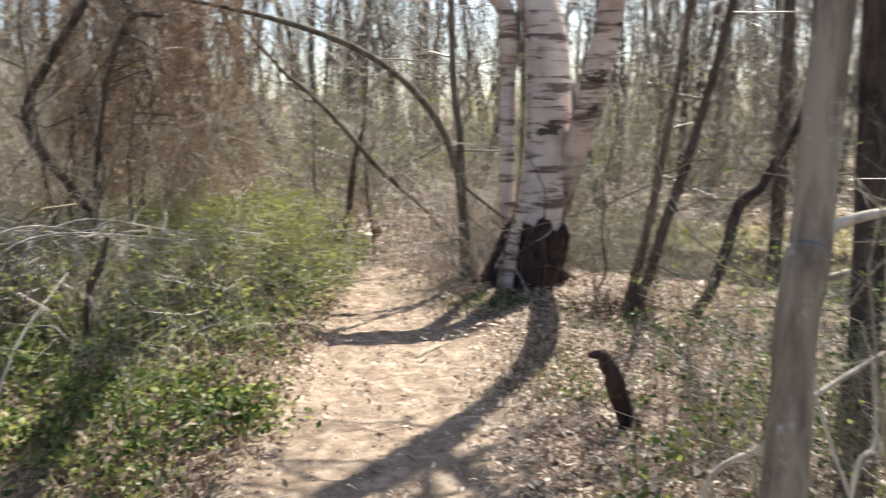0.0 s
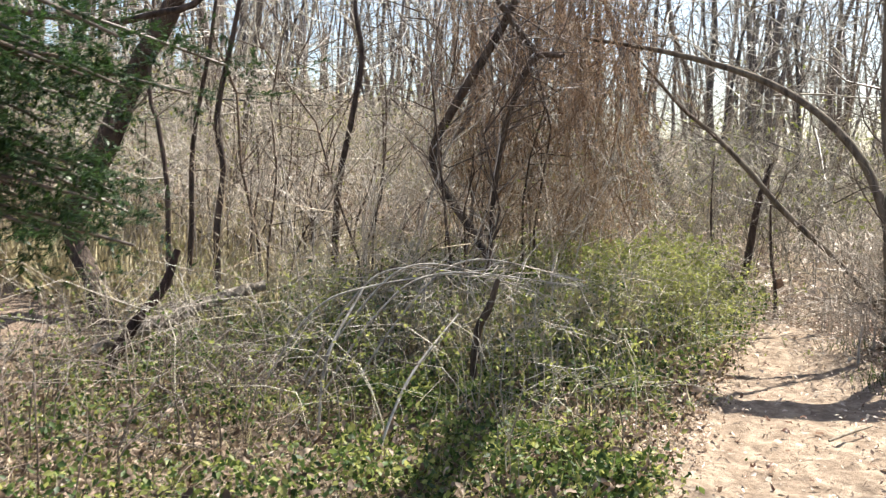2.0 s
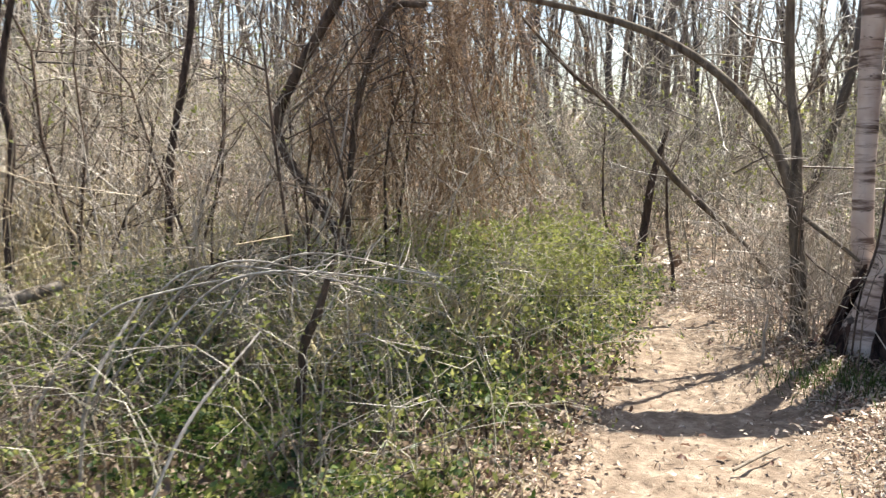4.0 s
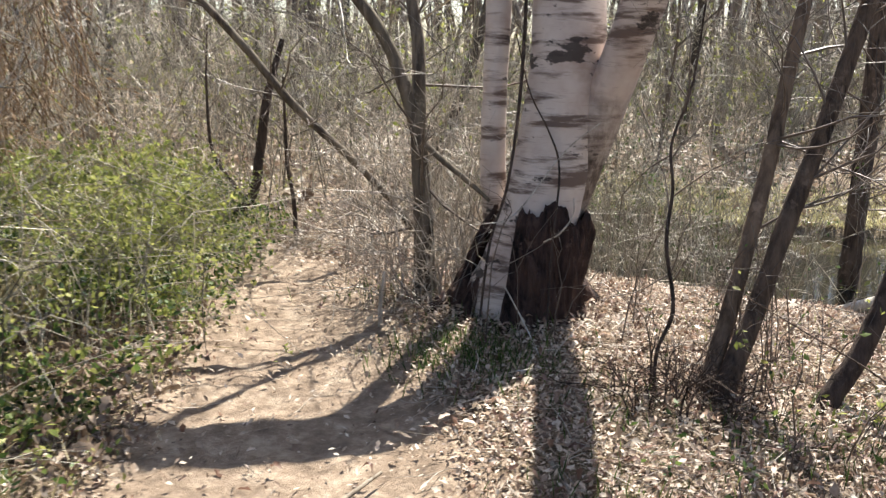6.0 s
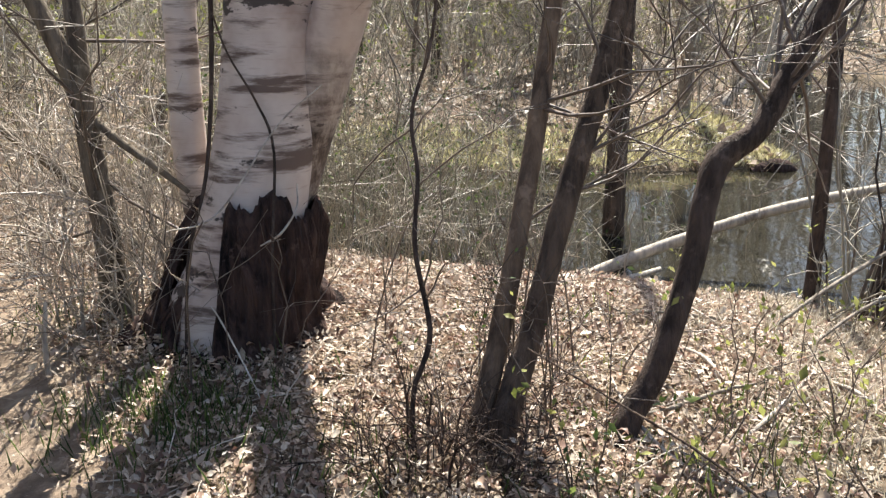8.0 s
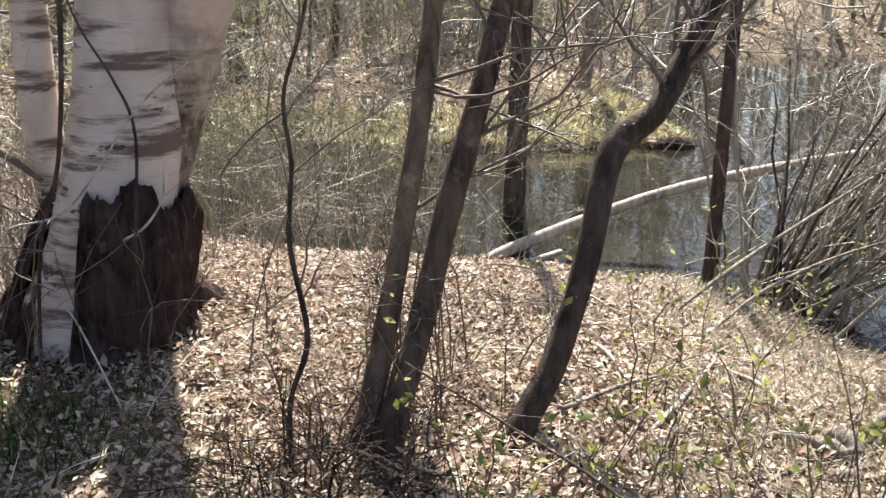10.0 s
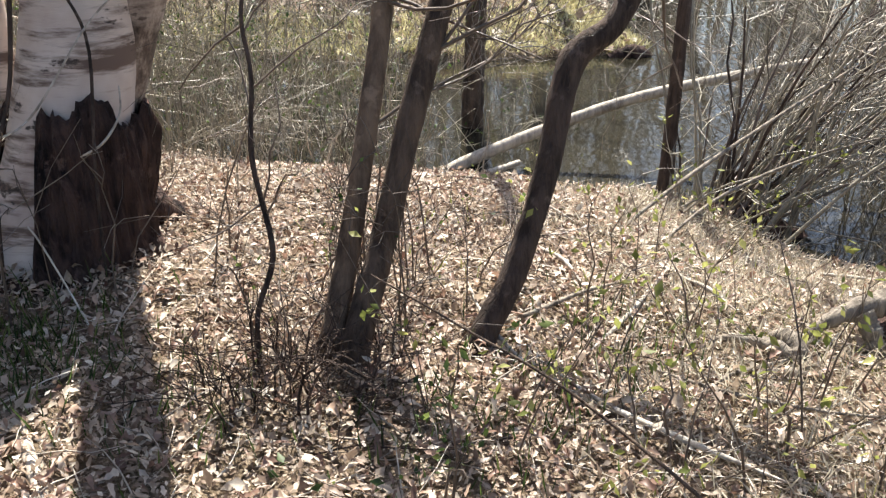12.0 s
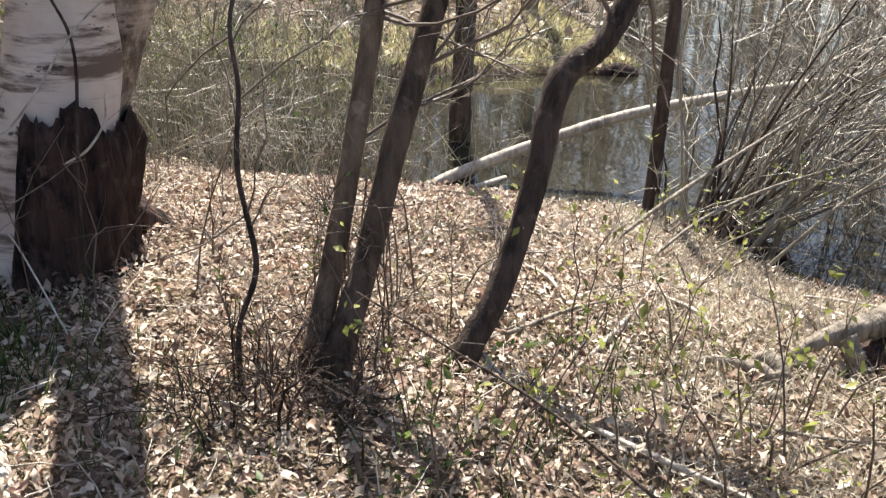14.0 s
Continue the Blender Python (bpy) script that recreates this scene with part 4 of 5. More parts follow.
# ---- evergreen close beside the path ----
def evergreen():
    o = (-2.9, 1.3, 0.0)
    tree = thing("evergreen_tree", *o, "dark green evergreen with drooping needle boughs", "tree")
    part("trunk", limb_mesh("trunk", [(-2.9, 1.3, -0.1, 0.13), (-2.9, 1.32, 1.5, 0.11), (-2.85, 1.35, 3.5, 0.07)], BARK_DARK, 14, 30, 0.12, o), tree)
    boughs = [((-1.9, 2.59, 1.86), 1.95), ((-1.8, 2.3, 1.74), 1.8)]
    for z in np.linspace(1.36, 1.86, 30):
        px = rng.uniform(-2.4, -1.65)
        boughs.append(((px, 2.02 + 0.95 * (-1.8 - px) + rng.uniform(-0.33, 0.13), z), z + rng.uniform(0.0, 0.25)))
    for tip, z in boughs:
        line = arcs(np.array([[-2.88, 1.32, z + 0.12]]), np.array([tip]), np.array([[0, 0, 0.08]]), 8, 0.01)
        t = twigs_on(line, 22, 0.3, -0.15, 5, (0.3, 1))
        t[:, :, 2] = t[:, :1, 2] + (t[:, :, 2] - t[:, :1, 2]) * 0.3 - np.linspace(0, 0.04, 5)
        t2 = twigs_on(t, 110, 0.11, -0.1, 4, (0.1, 1))
        t2[:, :, 2] = t2[:, :1, 2] + (t2[:, :, 2] - t2[:, :1, 2]) * 0.4
        v, f = tubes(line, taper(1, 8, 0.014, 0.004), 5)
        limb = part("bough", mesh_of("bough", v - np.array(o), f, TWIG_DARK), tree)
        n = 3600
        both = np.concatenate([t2, t[:, :4]])
        who, j, s = rng.integers(0, len(both), n), rng.integers(0, 3, n), rng.uniform(0, 1, (n, 1))
        foot = both[who, j] * (1 - s) + both[who, j + 1] * s
        way = both[who, j + 1] - both[who, j]
        way = way / np.linalg.norm(way, axis=1, keepdims=True) + unit(n) * np.array([0.9, 0.9, 0.35])
        v, f = blades(foot, way, np.array([0, 0, 1.0]) + unit(n) * 0.3, rng.uniform(0.014, 0.026, n), np.full(n, 0.0048))
        tagged(part("needle_spray", mesh_of("needle_spray", v - np.array(o), f, NEEDLE, False), limb), "dark green needle sprays", kind="stuff")


evergreen()

# ---- right-hand side near the start ----
snag = thing("broken_stump", 0.83, 4.45, 0.0, "small black broken stump with a bent top", "stump")
part("stem", limb_mesh("stem", [(0.86, 4.45, -0.05, 0.07), (0.82, 4.42, 0.08, 0.05), (0.77, 4.4, 0.22, 0.052), (0.72, 4.4, 0.35, 0.045), (0.68, 4.4, 0.405, 0.03), (0.62, 4.41, 0.4, 0.012)], BARK_BLACK, 12, 24, 0.3, (0.83, 4.45, 0.0)), snag)
simple_tree("ivy_tree", "dark rough tree trunk with green shoots", [[(1.95, 4.4, -0.1, 0.12), (1.99, 4.44, 0.47, 0.08), (2.04, 4.59, 1.58, 0.075), (2.05, 4.7, 3.0, 0.06), (2.0, 5.0, 5.0, 0.03)]], BARK_DARK, 12, 0.8, 0.3, 0.008)
bare = thing("bare_shrub", 1.0, 2.35, 0.0, "pale leafless shrub beside the footpath", "shrub")
for path in ([(0.98, 2.32, -0.03, 0.009), (1.03, 2.32, 0.58, 0.008), (1.09, 2.34, 0.69, 0.007), (1.08, 2.36, 0.92, 0.005)], [(1.04, 2.32, 0.5, 0.006), (0.94, 2.34, 0.78, 0.005), (0.93, 2.36, 0.9, 0.003)],
             [(0.6, 2.3, 0.0, 0.007), (0.63, 2.31, 0.55, 0.008), (0.76, 2.23, 0.72, 0.008), (0.89, 2.25, 0.84, 0.007), (1.07, 2.27, 0.95, 0.004)], [(1.1, 3.0, 0.0, 0.014), (1.18, 3.0, 1.0, 0.015), (1.22, 3.01, 1.17, 0.018), (1.31, 3.01, 1.22, 0.018), (1.5, 3.02, 1.25, 0.012)]):
    part("stem", limb_mesh("stem", path, BARK_PALE, 8, 24, 0.1, (1.0, 2.35, 0.0)), bare)


for x, y, tall in ((1.4, 4.6, 0.8), (1.7, 5.2, 1.1), (1.2, 3.6, 0.7), (1.9, 3.7, 1.3), (2.4, 5.0, 1.3), (1.6, 2.8, 0.9), (2.7, 4.2, 1.5), (3.4, 5.6, 1.0)):
    shrub(x, y, 3, tall, 0.28, 6, TWIG, "thin grey shrub with a few green shoots", 0.0045, 0.28, 10, 0.028)
for x, y, tall in ((1.1, 5.3, 0.55), (1.3, 5.0, 0.6), (0.95, 3.6, 0.6), (1.15, 4.1, 0.7), (1.05, 3.0, 0.7), (1.5, 3.3, 0.9), (1.3, 6.2, 0.6), (1.0, 5.9, 0.4), (1.6, 4.3, 0.9)):
    shrub(x, y, 3, tall, 0.16, 6, TWIG_DARK, "low tangled shrub with small green leaves", 0.0035, 0.2, 30, 0.03, GREEN, 0.2)
for x, y in ((1.97, 6.18), (2.39, 6.07), (1.93, 6.78), (1.6, 6.35), (2.31, 6.38), (2.24, 7.04), (1.55, 6.0), (2.7, 7.3), (2.9, 5.8), (2.15, 6.0), (2.5, 6.25), (2.05, 6.5), (1.45, 6.6), (2.55, 6.8), (2.3, 7.6)):
    shrub(x, y, 2, 0.55, 0.18, 4, TWIG_DARK, "young shoots with bright green leaf buds", 0.0035, 0.14, 11, 0.034, LIME)
stick("green_briar", "long dark briar stem rising beside the footpath", "briar", [(1.75, 4.95, 0.0, 0.005), (1.6, 5.4, 0.36, 0.004), (1.44, 5.85, 0.53, 0.0035), (1.27, 6.13, 0.62, 0.0025), (1.15, 6.3, 0.68, 0.002)], BARK_BROWN)

# low brush crowding the footpath before the bank
for x, y in zip(*scatter(34, 0.85, 2.3, 2.5, 4.9)):
    shrub(x, y, 4, 0.6, 0.28, 8, TWIG, "low grey brush with pale twigs and green shoots", 0.0045, 0.3, 16, 0.032, GREEN, 0.2, name="path_brush", group="brush beside the path", foot=0.12)
# twiggy tangle round the feet of the bank trees
for x, y, tall in ((1.5, 7.2, 0.5), (1.62, 7.35, 0.6), (1.42, 7.45, 0.45), (1.75, 7.5, 0.6), (1.3, 7.25, 0.35), (1.85, 7.25, 0.45)):
    shrub(x, y, 5, tall, 0.22, 12, TWIG_DARK, "low tangle of dry twigs at a tree's foot", 0.0045, 0.24, 5, 0.025, GREEN, 0.25, foot=0.1)
# thin stems before the birch
for x, y, tall in ((0.45, 7.75, 0.95), (0.78, 7.7, 0.8), (0.2, 7.85, 0.7), (1.15, 8.0, 0.6)):
    shrub(x, y, 3, tall, 0.3, 6, TWIG_DARK, "thin bare stems growing before the birch", 0.0045, 0.3, arch=0.15, foot=0.12)

# ---- brush between the forked tree and the birch ----
for x, y, tall in ((0.22, 8.55, 0.8), (0.3, 8.7, 1.0), (0.05, 8.9, 1.1), (-0.15, 8.8, 0.8), (0.3, 9.2, 1.3), (-0.3, 9.2, 0.8), (-0.08, 8.5, 0.5), (0.15, 8.4, 0.6), (-0.5, 9.7, 0.9), (0.2, 8.8, 1.3)):
    shrub(x, y, 8, tall, 0.3, 12, TWIG_PALE, "dense pale dead brush beside the birch", 0.006, 0.36, arch=0.25)
# along the pond
for x, y, tall in ((1.1, 9.3, 0.9), (1.5, 9.6, 1.0), (1.9, 9.9, 0.8), (1.3, 10.2, 1.1), (2.3, 9.8, 0.6), (0.9, 10.0, 1.2), (1.8, 10.4, 0.9), (2.7, 9.8, 0.7), (1.4, 8.9, 0.6), (1.3, 10.9, 1.3), (0.6, 10.9, 1.3), (0.2, 10.6, 1.2)):
    shrub(x, y, 6, tall, 0.35, 14, TWIG, "tangled dry brush at the pond's edge", 0.004, 0.3, 6, 0.025, GREEN, 0.25)
for x, y, tall, lean in ((2.0, 9.7, 0.75, (0.15, 0)), (2.05, 9.7, 0.6, (-0.25, 0)), (2.6, 9.9, 0.9, (0, 0)), (3.1, 9.6, 0.6, (0.1, 0)), (2.9, 9.5, 0.5, (-0.1, 0))):
    shrub(x, y, 2, tall, 0.05, 2, TWIG_PALE, "bleached dead reed stems at the water's edge", 0.007, 0.15, arch=0.05, lean=lean)
stick("white_stick", "bleached stick lying on the bank", "stick", [(2.85, 9.6, -0.4, 0.02), (2.95, 9.68, -0.4, 0.024), (3.57, 9.99, -0.42, 0.022), (3.62, 10.02, -0.42, 0.01)], BARK_PALE, "dead sticks")
stick("white_stick", "bleached stick lying on dead leaves", "stick", [(1.2, 8.2, 0.02, 0.012), (1.6, 8.35, 0.03, 0.014), (2.1, 8.45, -0.03, 0.009)], BARK_PALE, "dead sticks")
stick("fallen_branch", "short grey branch lying on the footpath", "branch", [(-0.32, 5.92, 0.0, 0.007), (-0.22, 6.1, 0.01, 0.009), (-0.1, 6.32, 0.01, 0.006)], BARK_GREY)
stick("fallen_branch", "grey branch lying among dead leaves", "branch", [(0.38, 6.62, 0.03, 0.006), (0.5, 6.4, 0.04, 0.009), (0.55, 6.1, 0.03, 0.008)], BARK_WEATHERED)

# vines on the birch
stick("climbing_vine", "dark vine clinging to the birch", "vine", [(0.68, 7.86, 0.0, 0.006), (0.7, 7.93, 0.5, 0.006), (0.74, 8.06, 0.9, 0.006), (0.68, 8.1, 1.1, 0.005), (0.58, 8.16, 1.3, 0.004), (0.5, 8.2, 1.6, 0.003)], BARK_DARK, "vines")
stick("climbing_vine", "dark vine clinging to the birch", "vine", [(0.33, 8.0, 0.0, 0.006), (0.38, 8.02, 0.5, 0.007), (0.48, 8.12, 0.85, 0.008), (0.54, 8.18, 1.5, 0.01), (0.55, 8.25, 2.7, 0.008)], BARK_DARK, "vines")
stick("leaning_stick", "thin pale stick leaning on the birch", "stick", [(0.62, 7.43, 0.03, 0.003), (0.55, 7.65, 0.16, 0.0035), (0.48, 7.87, 0.27, 0.0035), (0.45, 7.93, 0.31, 0.003)], BARK_PALE, "dead sticks")

for path in ([(0.66, 7.98, 0.53, 0.004), (0.74, 7.96, 0.58, 0.005), (0.81, 7.99, 0.67, 0.004), (0.83, 8.1, 0.75, 0.003)], [(0.3, 7.95, 0.62, 0.003), (0.5, 7.95, 0.68, 0.004), (0.75, 8.0, 1.0, 0.004), (0.95, 8.1, 1.15, 0.003)]):
    stick("hanging_twig", "thin dead twig caught on the birch bark", "twig", path, BARK_PALE, "dead sticks")

# ---- clump of stems on the pond's bank ----
clump = thing("alder_clump", 4.2, 8.7, -0.5, "dense clump of dark bare stems leaning over the pond", "shrub")
lines = []
for k in range(70):
    a = np.array([[4.22 + rng.normal() * 0.14, 8.6 + rng.normal() * 0.18, -0.6]])
    b = a + np.array([[rng.uniform(-0.1, 2.2), rng.uniform(-0.7, 0.7), rng.uniform(0.7, 2.0)]])
    line = arcs(a, b, np.array([[0.0, 0, rng.uniform(-0.05, 0.3)]]), 7, 0.02)
    lines.append(line)
    v, f = tubes(line, taper(1, 7, rng.uniform(0.007, 0.018), 0.003), 6)
    part("stem", mesh_of("stem", v - np.array((4.2, 8.7, -0.5)), f, (TWIG, TWIG_DARK, BARK_DARK, TWIG)[k % 4]), clump)
t = twigs_on(np.concatenate(lines), 620, 0.5, 0.1, 4, (0.25, 1))
v, f = tubes(t, taper(len(t), 4, 0.004, 0.0015), 3)
tagged(part("twig_spray", mesh_of("twig_spray", v - np.array((4.2, 8.7, -0.5)), f, TWIG), clump), "fine pale side twigs", kind="stuff")
mass = [(4.05, 8.75, -0.62, 0.08), (4.25, 8.6, -0.48, 0.13), (4.5, 8.4, -0.5, 0.1), (4.7, 8.25, -0.6, 0.05)]
part("root_mass", limb_mesh("root_mass", mass, BARK_BLACK, 14, 24, 0.35, (4.2, 8.7, -0.5)), clump, "dark rooted foot of the clump")
for x, y in ((4.0, 8.3), (3.75, 8.4)):
    shrub(x, y, 3, 0.5, 0.25, 6, TWIG, "low shoots with bright green leaves on the bank", 0.008, 0.2, 22, 0.04, LIME, 0.1, (0.3, -0.2))
for x, y, tall in ((5.2, 6.9, 1.2), (6.0, 6.6, 1.6), (5.0, 7.6, 0.8), (6.8, 6.2, 1.8), (4.9, 6.6, 0.8)):
    shrub(x, y, 9, tall, 0.5, 12, TWIG, "tangled grey brush overhanging the pond", 0.006, 0.4, arch=0.3)

# bleached grass and fallen branches on the open bank
x, y = scatter(34000, 1.5, 4.2, 5.0, 9.0, lambda x, y: dry(x, y) * ease(x - 0.45 * (y - 6), 1.55, 2.4))
grass("flat_grass", x, y, 0.1, 0.006, BLEACHED, "bleached flattened grass over the bank", 0.02, 7.0)
for k in range(18):
    x, y = rng.uniform(1.9, 3.9), rng.uniform(5.9, 8.9)
    a, ln = rng.uniform(0, 2 * math.pi), rng.uniform(0.2, 0.5)
    bend = rng.normal() * 0.08
    line = []
    for u, r in ((-1, 0.003), (-0.3, 0.007), (0.4, 0.008), (1, 0.004)):
        px, py = x + u * ln * math.cos(a) - bend * (1 - u * u) * math.sin(a), y + u * ln * math.sin(a) + bend * (1 - u * u) * math.cos(a)
        line.append((px, py, float(height(px, py)) + 0.03 + rng.uniform(0, 0.03), r * rng.uniform(0.6, 1.3)))
    if min(from_line(np.array([p[0] for p in line]), np.array([p[1] for p in line]), SHORE, True)) > 0.05:
        stick("fallen_branch", "bleached thin branch lying on the bank", "branch", line, (BARK_PALE, BARK_WEATHERED)[k % 2], "fallen branches")
for path in ([(2.9, 7.85, -0.08, 0.008), (3.4, 8.0, 0.08, 0.011), (4.0, 8.15, 0.25, 0.01), (4.8, 8.3, 0.5, 0.006)], [(3.05, 7.7, -0.1, 0.006), (3.6, 7.9, 0.02, 0.009), (4.3, 8.0, 0.12, 0.008), (5.2, 7.9, 0.25, 0.004)]):
    stick("leaning_branch", "grey branch leaning from the bank over the pond", "branch", path, BARK_WEATHERED, "fallen branches")

# weathered root on the bank
root = thing("driftwood_root", 2.95, 6.5, -0.02, "weathered grey root and hollow dark stump on the bank", "root")
for path, mat, label in (([(2.56, 6.75, -0.01, 0.01), (2.6, 6.7, 0.02, 0.015), (2.65, 6.62, 0.035, 0.022), (2.68, 6.56, 0.035, 0.027), (2.71, 6.5, 0.02, 0.02), (2.74, 6.44, -0.01, 0.01)], BARK_WEATHERED, ""),
                         ([(2.77, 6.68, -0.01, 0.016), (2.76, 6.61, 0.04, 0.028), (2.74, 6.53, 0.045, 0.034), (2.7, 6.48, 0.01, 0.02)], BARK_WEATHERED, ""),
                         ([(2.5, 6.5, 0.0, 0.01), (2.6, 6.44, 0.02, 0.018), (2.72, 6.37, 0.01, 0.01)], BARK_WEATHERED, ""),
                         ([(2.86, 6.6, 0.03, 0.015), (2.95, 6.58, 0.08, 0.028), (3.06, 6.56, 0.11, 0.042), (3.2, 6.54, 0.13, 0.05), (3.4, 6.52, 0.16, 0.065), (3.8, 6.5, 0.2, 0.08)], BARK_WEATHERED, "pale worn root"),
                         ([(3.03, 6.54, 0.11, 0.042), (3.05, 6.49, 0.03, 0.034), (3.05, 6.45, -0.1, 0.028)], BARK_WEATHERED, ""),
                         # solid stump; its black colour stands in for shade in the hollow
                         ([(3.12, 6.55, -0.14, 0.07), (3.22, 6.52, -0.03, 0.1), (3.45, 6.5, 0.0, 0.13), (3.85, 6.48, 0.02, 0.12)], BARK_BLACK, "dark stump, black in place of its shaded hollow"),
                         ([(3.12, 6.42, -0.1, 0.02), (3.15, 6.42, -0.03, 0.03), (3.22, 6.4, -0.04, 0.034), (3.4, 6.38, -0.1, 0.04)], BARK_WEATHERED, "")):
    part("limb", limb_mesh("limb", path, mat, 14, 32, 0.28, (2.95, 6.5, -0.02)), root, label)
tussock = thing("shore_tussock", 7.0, 13.45, -0.5, "dark wet tussock at the end of the far shore", "tussock")
part("clod", limb_mesh("clod", [(6.75, 13.5, -0.52, 0.05), (6.9, 13.46, -0.47, 0.08), (7.05, 13.42, -0.46, 0.1), (7.2, 13.4, -0.49, 0.07), (7.3, 13.4, -0.55, 0.03)], BARK_BLACK, 14, 24, 0.35, (7.0, 13.45, -0.5)), tussock)
# shoots with opening leaves close to where the walk ends
for x, y, tall in ((2.48, 6.75, 0.55), (1.95, 6.26, 0.45), (2.35, 6.08, 0.7), (2.38, 5.91, 0.55), (1.7, 6.69, 0.3), (2.6, 6.2, 0.45)):
    shrub(x, y, 2, tall, 0.12, 5, TWIG_DARK, "thin dark shoots with fresh green leaves", 0.0045, 0.16, 9, 0.04, LIME, 0.1)
for x, y in ((1.08, 6.9), (1.18, 6.98), (1.22, 6.84), (1.3, 6.92), (1.02, 6.98)):
    shrub(x, y, 9, 0.22, 0.16, 10, BARK_DARK, "low dark tangle of twigs at a tree's foot", 0.005, 0.14, arch=0.3, foot=0.1)
stick("broken_pole", "short pale broken stick standing in the litter", "stick", [(-0.2, 8.1, -0.05, 0.012), (-0.2, 8.1, 0.15, 0.011), (-0.18, 8.11, 0.33, 0.008)], BARK_PALE, "dead sticks")
stick("fallen_branch", "pale barkless branch lying in the litter", "branch", [(0.36, 7.1, 0.02, 0.016), (0.38, 6.9, 0.03, 0.02), (0.41, 6.65, 0.02, 0.017)], BARK_PALE)
stick("dead_stub", "brown broken stub standing in the briars", "stub", [(-2.4, 5.6, 0.0, 0.026), (-2.36, 5.6, 0.5, 0.026), (-2.28, 5.6, 0.68, 0.024), (-2.22, 5.6, 0.86, 0.015)], BARK_BROWN)
stick("hanging_bough", "bare dark bough hanging beside the evergreen", "branch", [(-2.9, 1.36, 2.1, 0.022), (-3.5, 2.4, 2.35, 0.018), (-3.45, 2.95, 2.22, 0.016), (-3.01, 3.0, 2.12, 0.015), (-2.75, 3.0, 2.08, 0.014), (-2.5, 3.0, 2.1, 0.013), (-2.3, 3.02, 2.15, 0.012), (-1.9, 3.1, 2.5, 0.01)], BARK_DARK)

# brush beside the path, past the grey young tree
for x, y in zip(*scatter(260, 1.1, 8.0, 1.5, 8.0, lambda x, y: dry(x, y) * (x > 1.55 + 0.5 * (y > 2.8) + 1.6 * np.maximum(y - 4.3, -0.3)) * (from_line(x, y, SHORE, True) > 0.1))):
    shrub(x, y, 5, 1.3, 0.33, 9, TWIG, "tangled grey shrub with small opening leaves", 0.005, 0.35, 12, 0.03, LIME, 0.15, name="path_shrub", group="shrubs beside the path", foot=0.2)
# brush standing in the shallows
for x, y in zip(*scatter(150, 0.6, 4.6, 10.3, 13.6, lambda x, y: (from_line(x, y, SHORE, True) > -1.6) * (1 - 0.75 * ease(x, 2.6, 3.4)))):
    shrub(x, y, 4, 1.7, 0.45, 9, TWIG, "bare grey shrub standing in shallow pond water", 0.0055, 0.4, 14, 0.03, GREEN, 0.15, name="shallows_shrub", group="shrubs in the shallows", foot=0.2)
for x, y in zip(*scatter(46, 4.7, 8.5, 6.6, 10.2, lambda x, y: (x - 4.4 > (y - 7.6) * 0.5) * 1.0)):
    shrub(x, y, 5, 1.9, 0.7, 12, TWIG_PALE, "pale crossing branches over the pond", 0.007, 0.5, arch=0.25, name="pond_shrub", group="shrubs over the pond", foot=0.2)

# ---- woods beyond ----
def sector(x, y, near, far):
    """1 where the walk looks, beyond near."""
    r, a = np.hypot(x, y - 4), np.degrees(np.arctan2(x, y - 4))
    return (r > near) & (r < far) & (a > -75) & (a < 75)


x, y = scatter(6300, -30, 30, 4, 36, lambda x, y: dry(x, y) * sector(x, y, 8.5, 32) * off_trail(x, y, 0.9, 1.5) * np.clip(9 / np.hypot(x, y - 4), 0, 1) ** 1.2 * (1 - ((x > 1) & (x < 8) & (y < 15.6))))
P, T, m = bushes(x, y, 4, 2.0, 1.0, 10, 0.0075, 0.6, 0.15, 0.3, 2)
stuff("understory", m, TWIG, "tangled bare undergrowth", "shrubs")
stuff("understory_leaves", [leaves_on(T, 45000, 0.062)], LIME, "haze of small opening leaves in the undergrowth", "leaves", False)
x, y = scatter(3000, -30, 30, -20, 40, lambda x, y: dry(x, y) * (np.hypot(x, y - 5) > 8) * (1.0 - sector(x, y, 0, 99)) * 0.12)
P, T, m = bushes(x, y, 4, 1.8, 0.7, 2, 0.012, 0.5, 0.15, 0.3)
stuff("side_brush", m, TWIG, "tangled bare undergrowth", "shrubs")
x, y = scatter(1800, -50, 50, -30, 70, lambda x, y: dry(x, y) * (np.hypot(x, y - 6) > 9.5) * off_trail(x, y, 1.2, 2.2) * (0.15 + 0.85 * sector(x, y, 0, 99)) * (1 - ((x > 1) & (x < 8) & (y < 16.5) & (y > 5))))
k = len(x)
base = lay(x, y, -0.1)
tall = rng.uniform(6, 14, k)
tip = base + np.stack([rng.normal(size=k) * 1.5, rng.normal(size=k) * 1.5, tall], -1)
P = arcs(base, tip, rng.normal(size=(k, 3)) * 0.3, 8, 0.014)
rad = rng.uniform(0.03, 0.15, k)
B = twigs_on(P, k * 9, 1.9, 0.4, 5, (0.08, 1))
T = twigs_on(B, k * 20, 1.1, 0.2, 2)
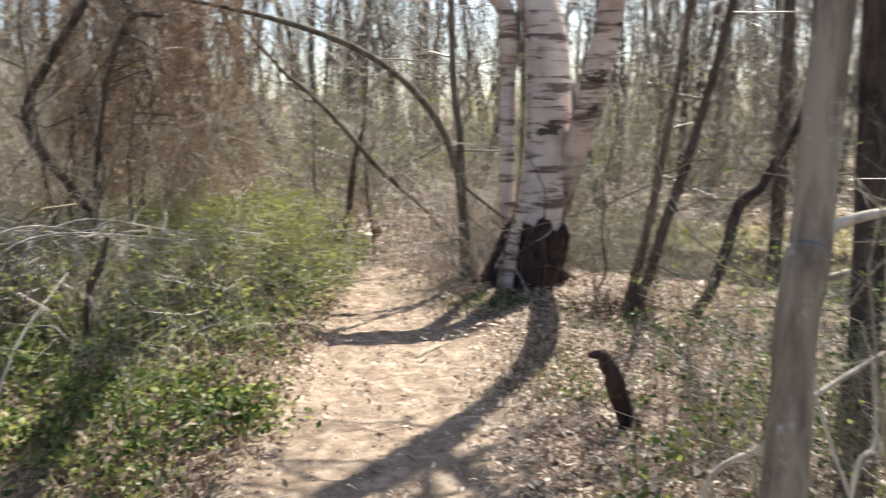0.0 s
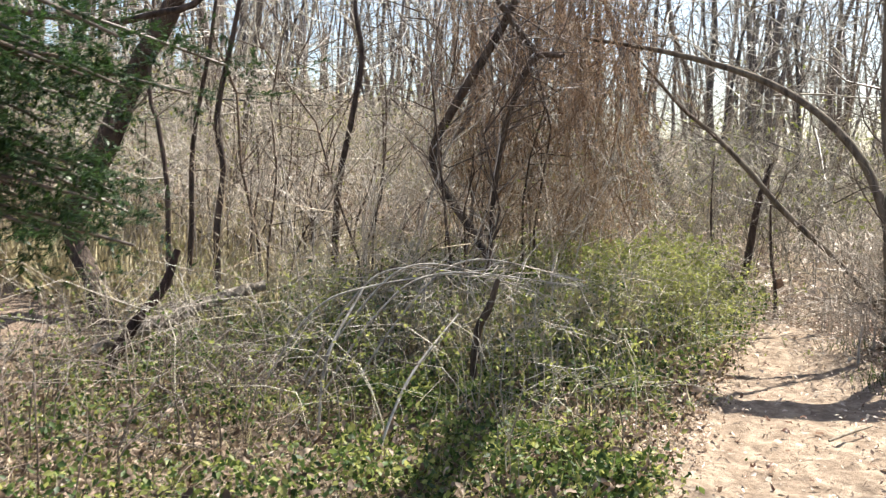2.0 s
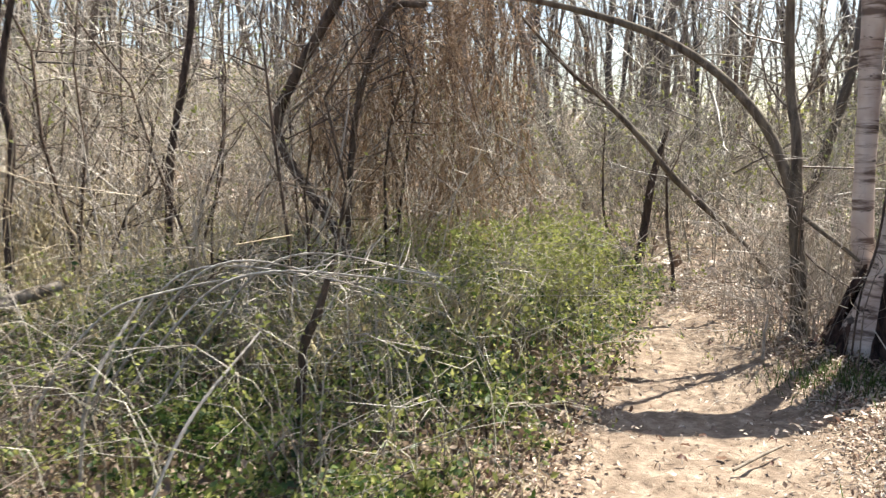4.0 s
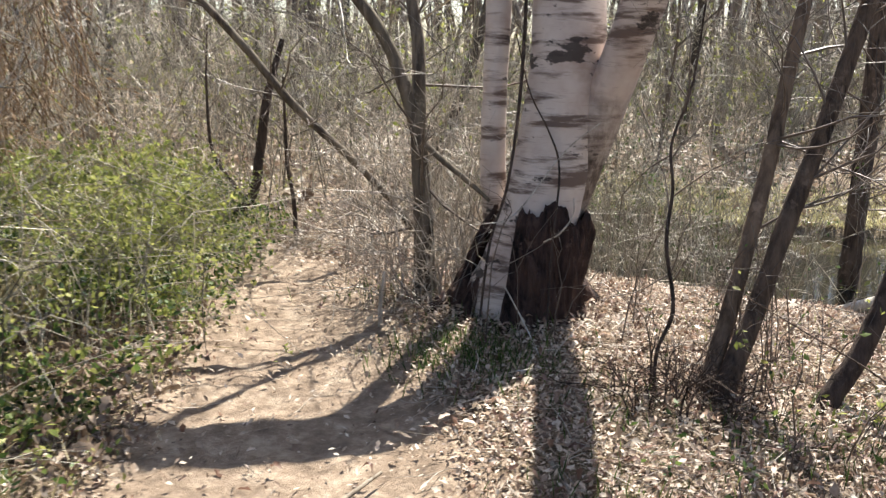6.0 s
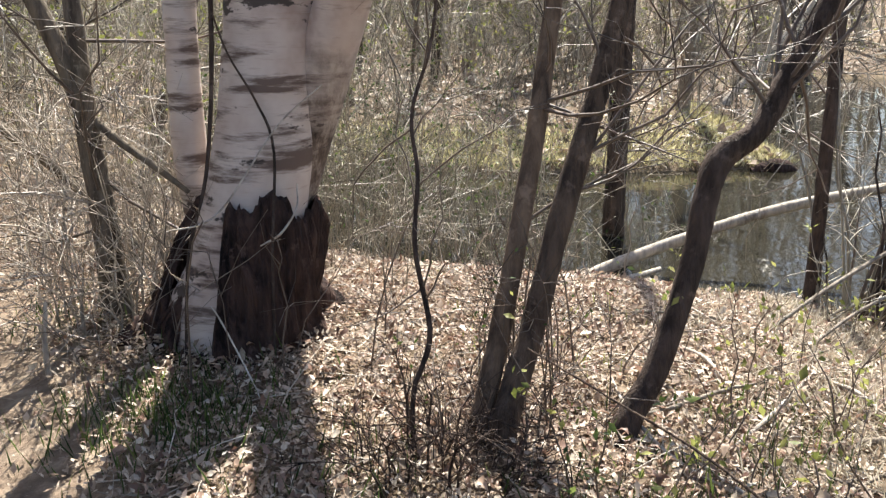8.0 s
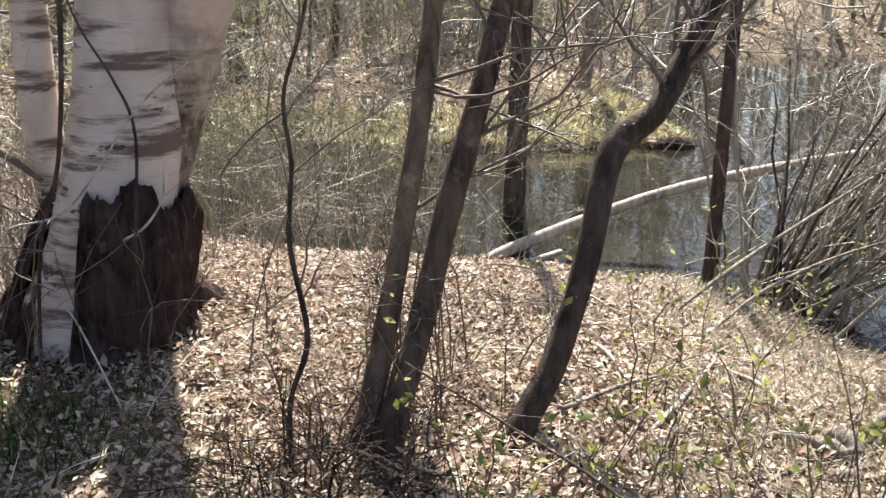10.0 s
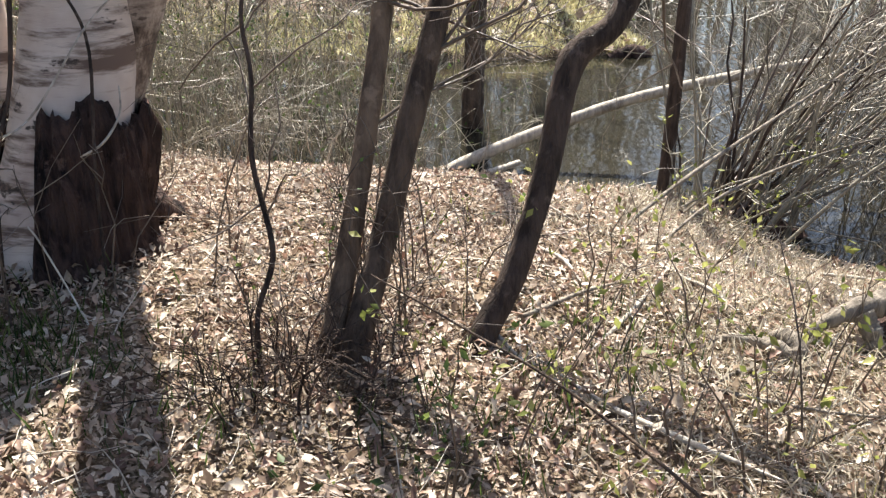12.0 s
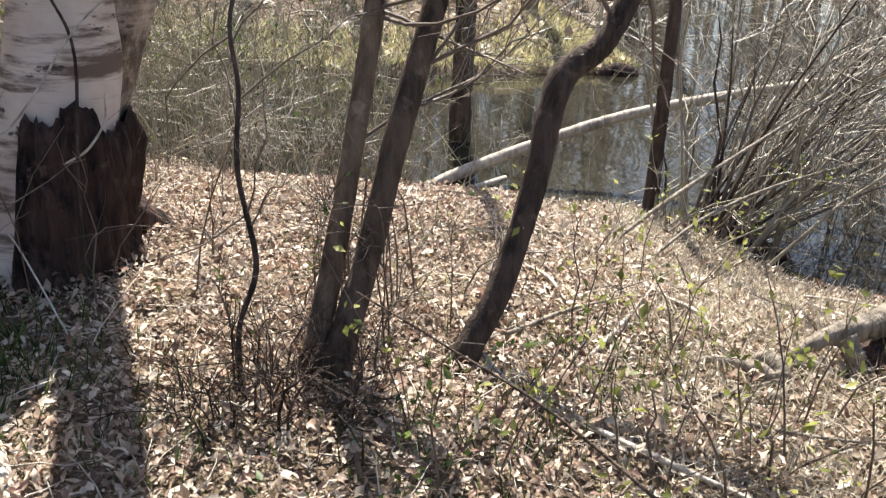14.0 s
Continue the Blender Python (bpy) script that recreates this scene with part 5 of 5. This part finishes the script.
stuff("far_woods", [tubes(P, taper(k, 8, rad, rad * 0.3), 6)], TWIG_DARK, "grey-brown trunks of bare spring woodland", "trees")
stuff("far_branches", [tubes(B, taper(len(B), 5, 0.022, 0.008), 3), tubes(T, taper(len(T), 2, 0.011, 0.005), 3)], TWIG, "bare branches of the woodland", "branches")
stuff("far_buds", [leaves_on(T, 20000, 0.08)], LIME, "faint haze of opening spring leaves", "leaves", False)
# branches that cross in the air between the trees
n = 2800
r, a = rng.uniform(7.5, 20, n), np.radians(rng.uniform(-62, 62, n))
bx, by = r * np.sin(a), 4 + r * np.cos(a)
ok = (off_trail(bx, by, 0.8, 1.4) > 0.5) & ~((bx > 1.0) & (bx < 7.5) & (by < 14.5))
bx, by = bx[ok], by[ok]
n = len(bx)
foot = lay(bx, by) + np.array([0, 0, 1]) * rng.uniform(0.5, 5.5, (n, 1))
P = arcs(foot, foot + unit(n, 0.25) * rng.uniform(0.7, 2.4, (n, 1)), rng.normal(size=(n, 3)) * 0.15, 6, 0.04)
T = twigs_on(P, n * 7, 0.5, 0.1, 2)
stuff("crossing_branches", [tubes(P, taper(n, 6, rng.uniform(0.004, 0.014, n), 0.003), 3), tubes(T, taper(len(T), 2, 0.004, 0.0015), 3)], TWIG, "crossing bare branches of the undergrowth trees", "branches")
# woods behind the pond, added to darken its reflection; pale bark imitates rim light
x, y = scatter(120, 6.5, 26, 14.5, 34, lambda x, y: dry(x, y) * 1.0)
k = len(x)
base = lay(x, y, -0.1)
P = arcs(base, base + np.stack([rng.normal(size=k) * 1.2, rng.normal(size=k) * 1.2, rng.uniform(4, 11, k)], -1), rng.normal(size=(k, 3)) * 0.3, 7, 0.015)
B = twigs_on(P, k * 16, 1.6, 0.4, 4, (0.05, 1))
T = twigs_on(B, k * 60, 0.9, 0.2, 2)
stuff("pond_woods", [tubes(P, taper(k, 7, rng.uniform(0.03, 0.12, k), 0.02), 5), tubes(B, taper(len(B), 4, 0.02, 0.008), 3), tubes(T, taper(len(T), 2, 0.012, 0.006), 3)], TWIG_PALE, "dense bare woods behind the pond", "trees")
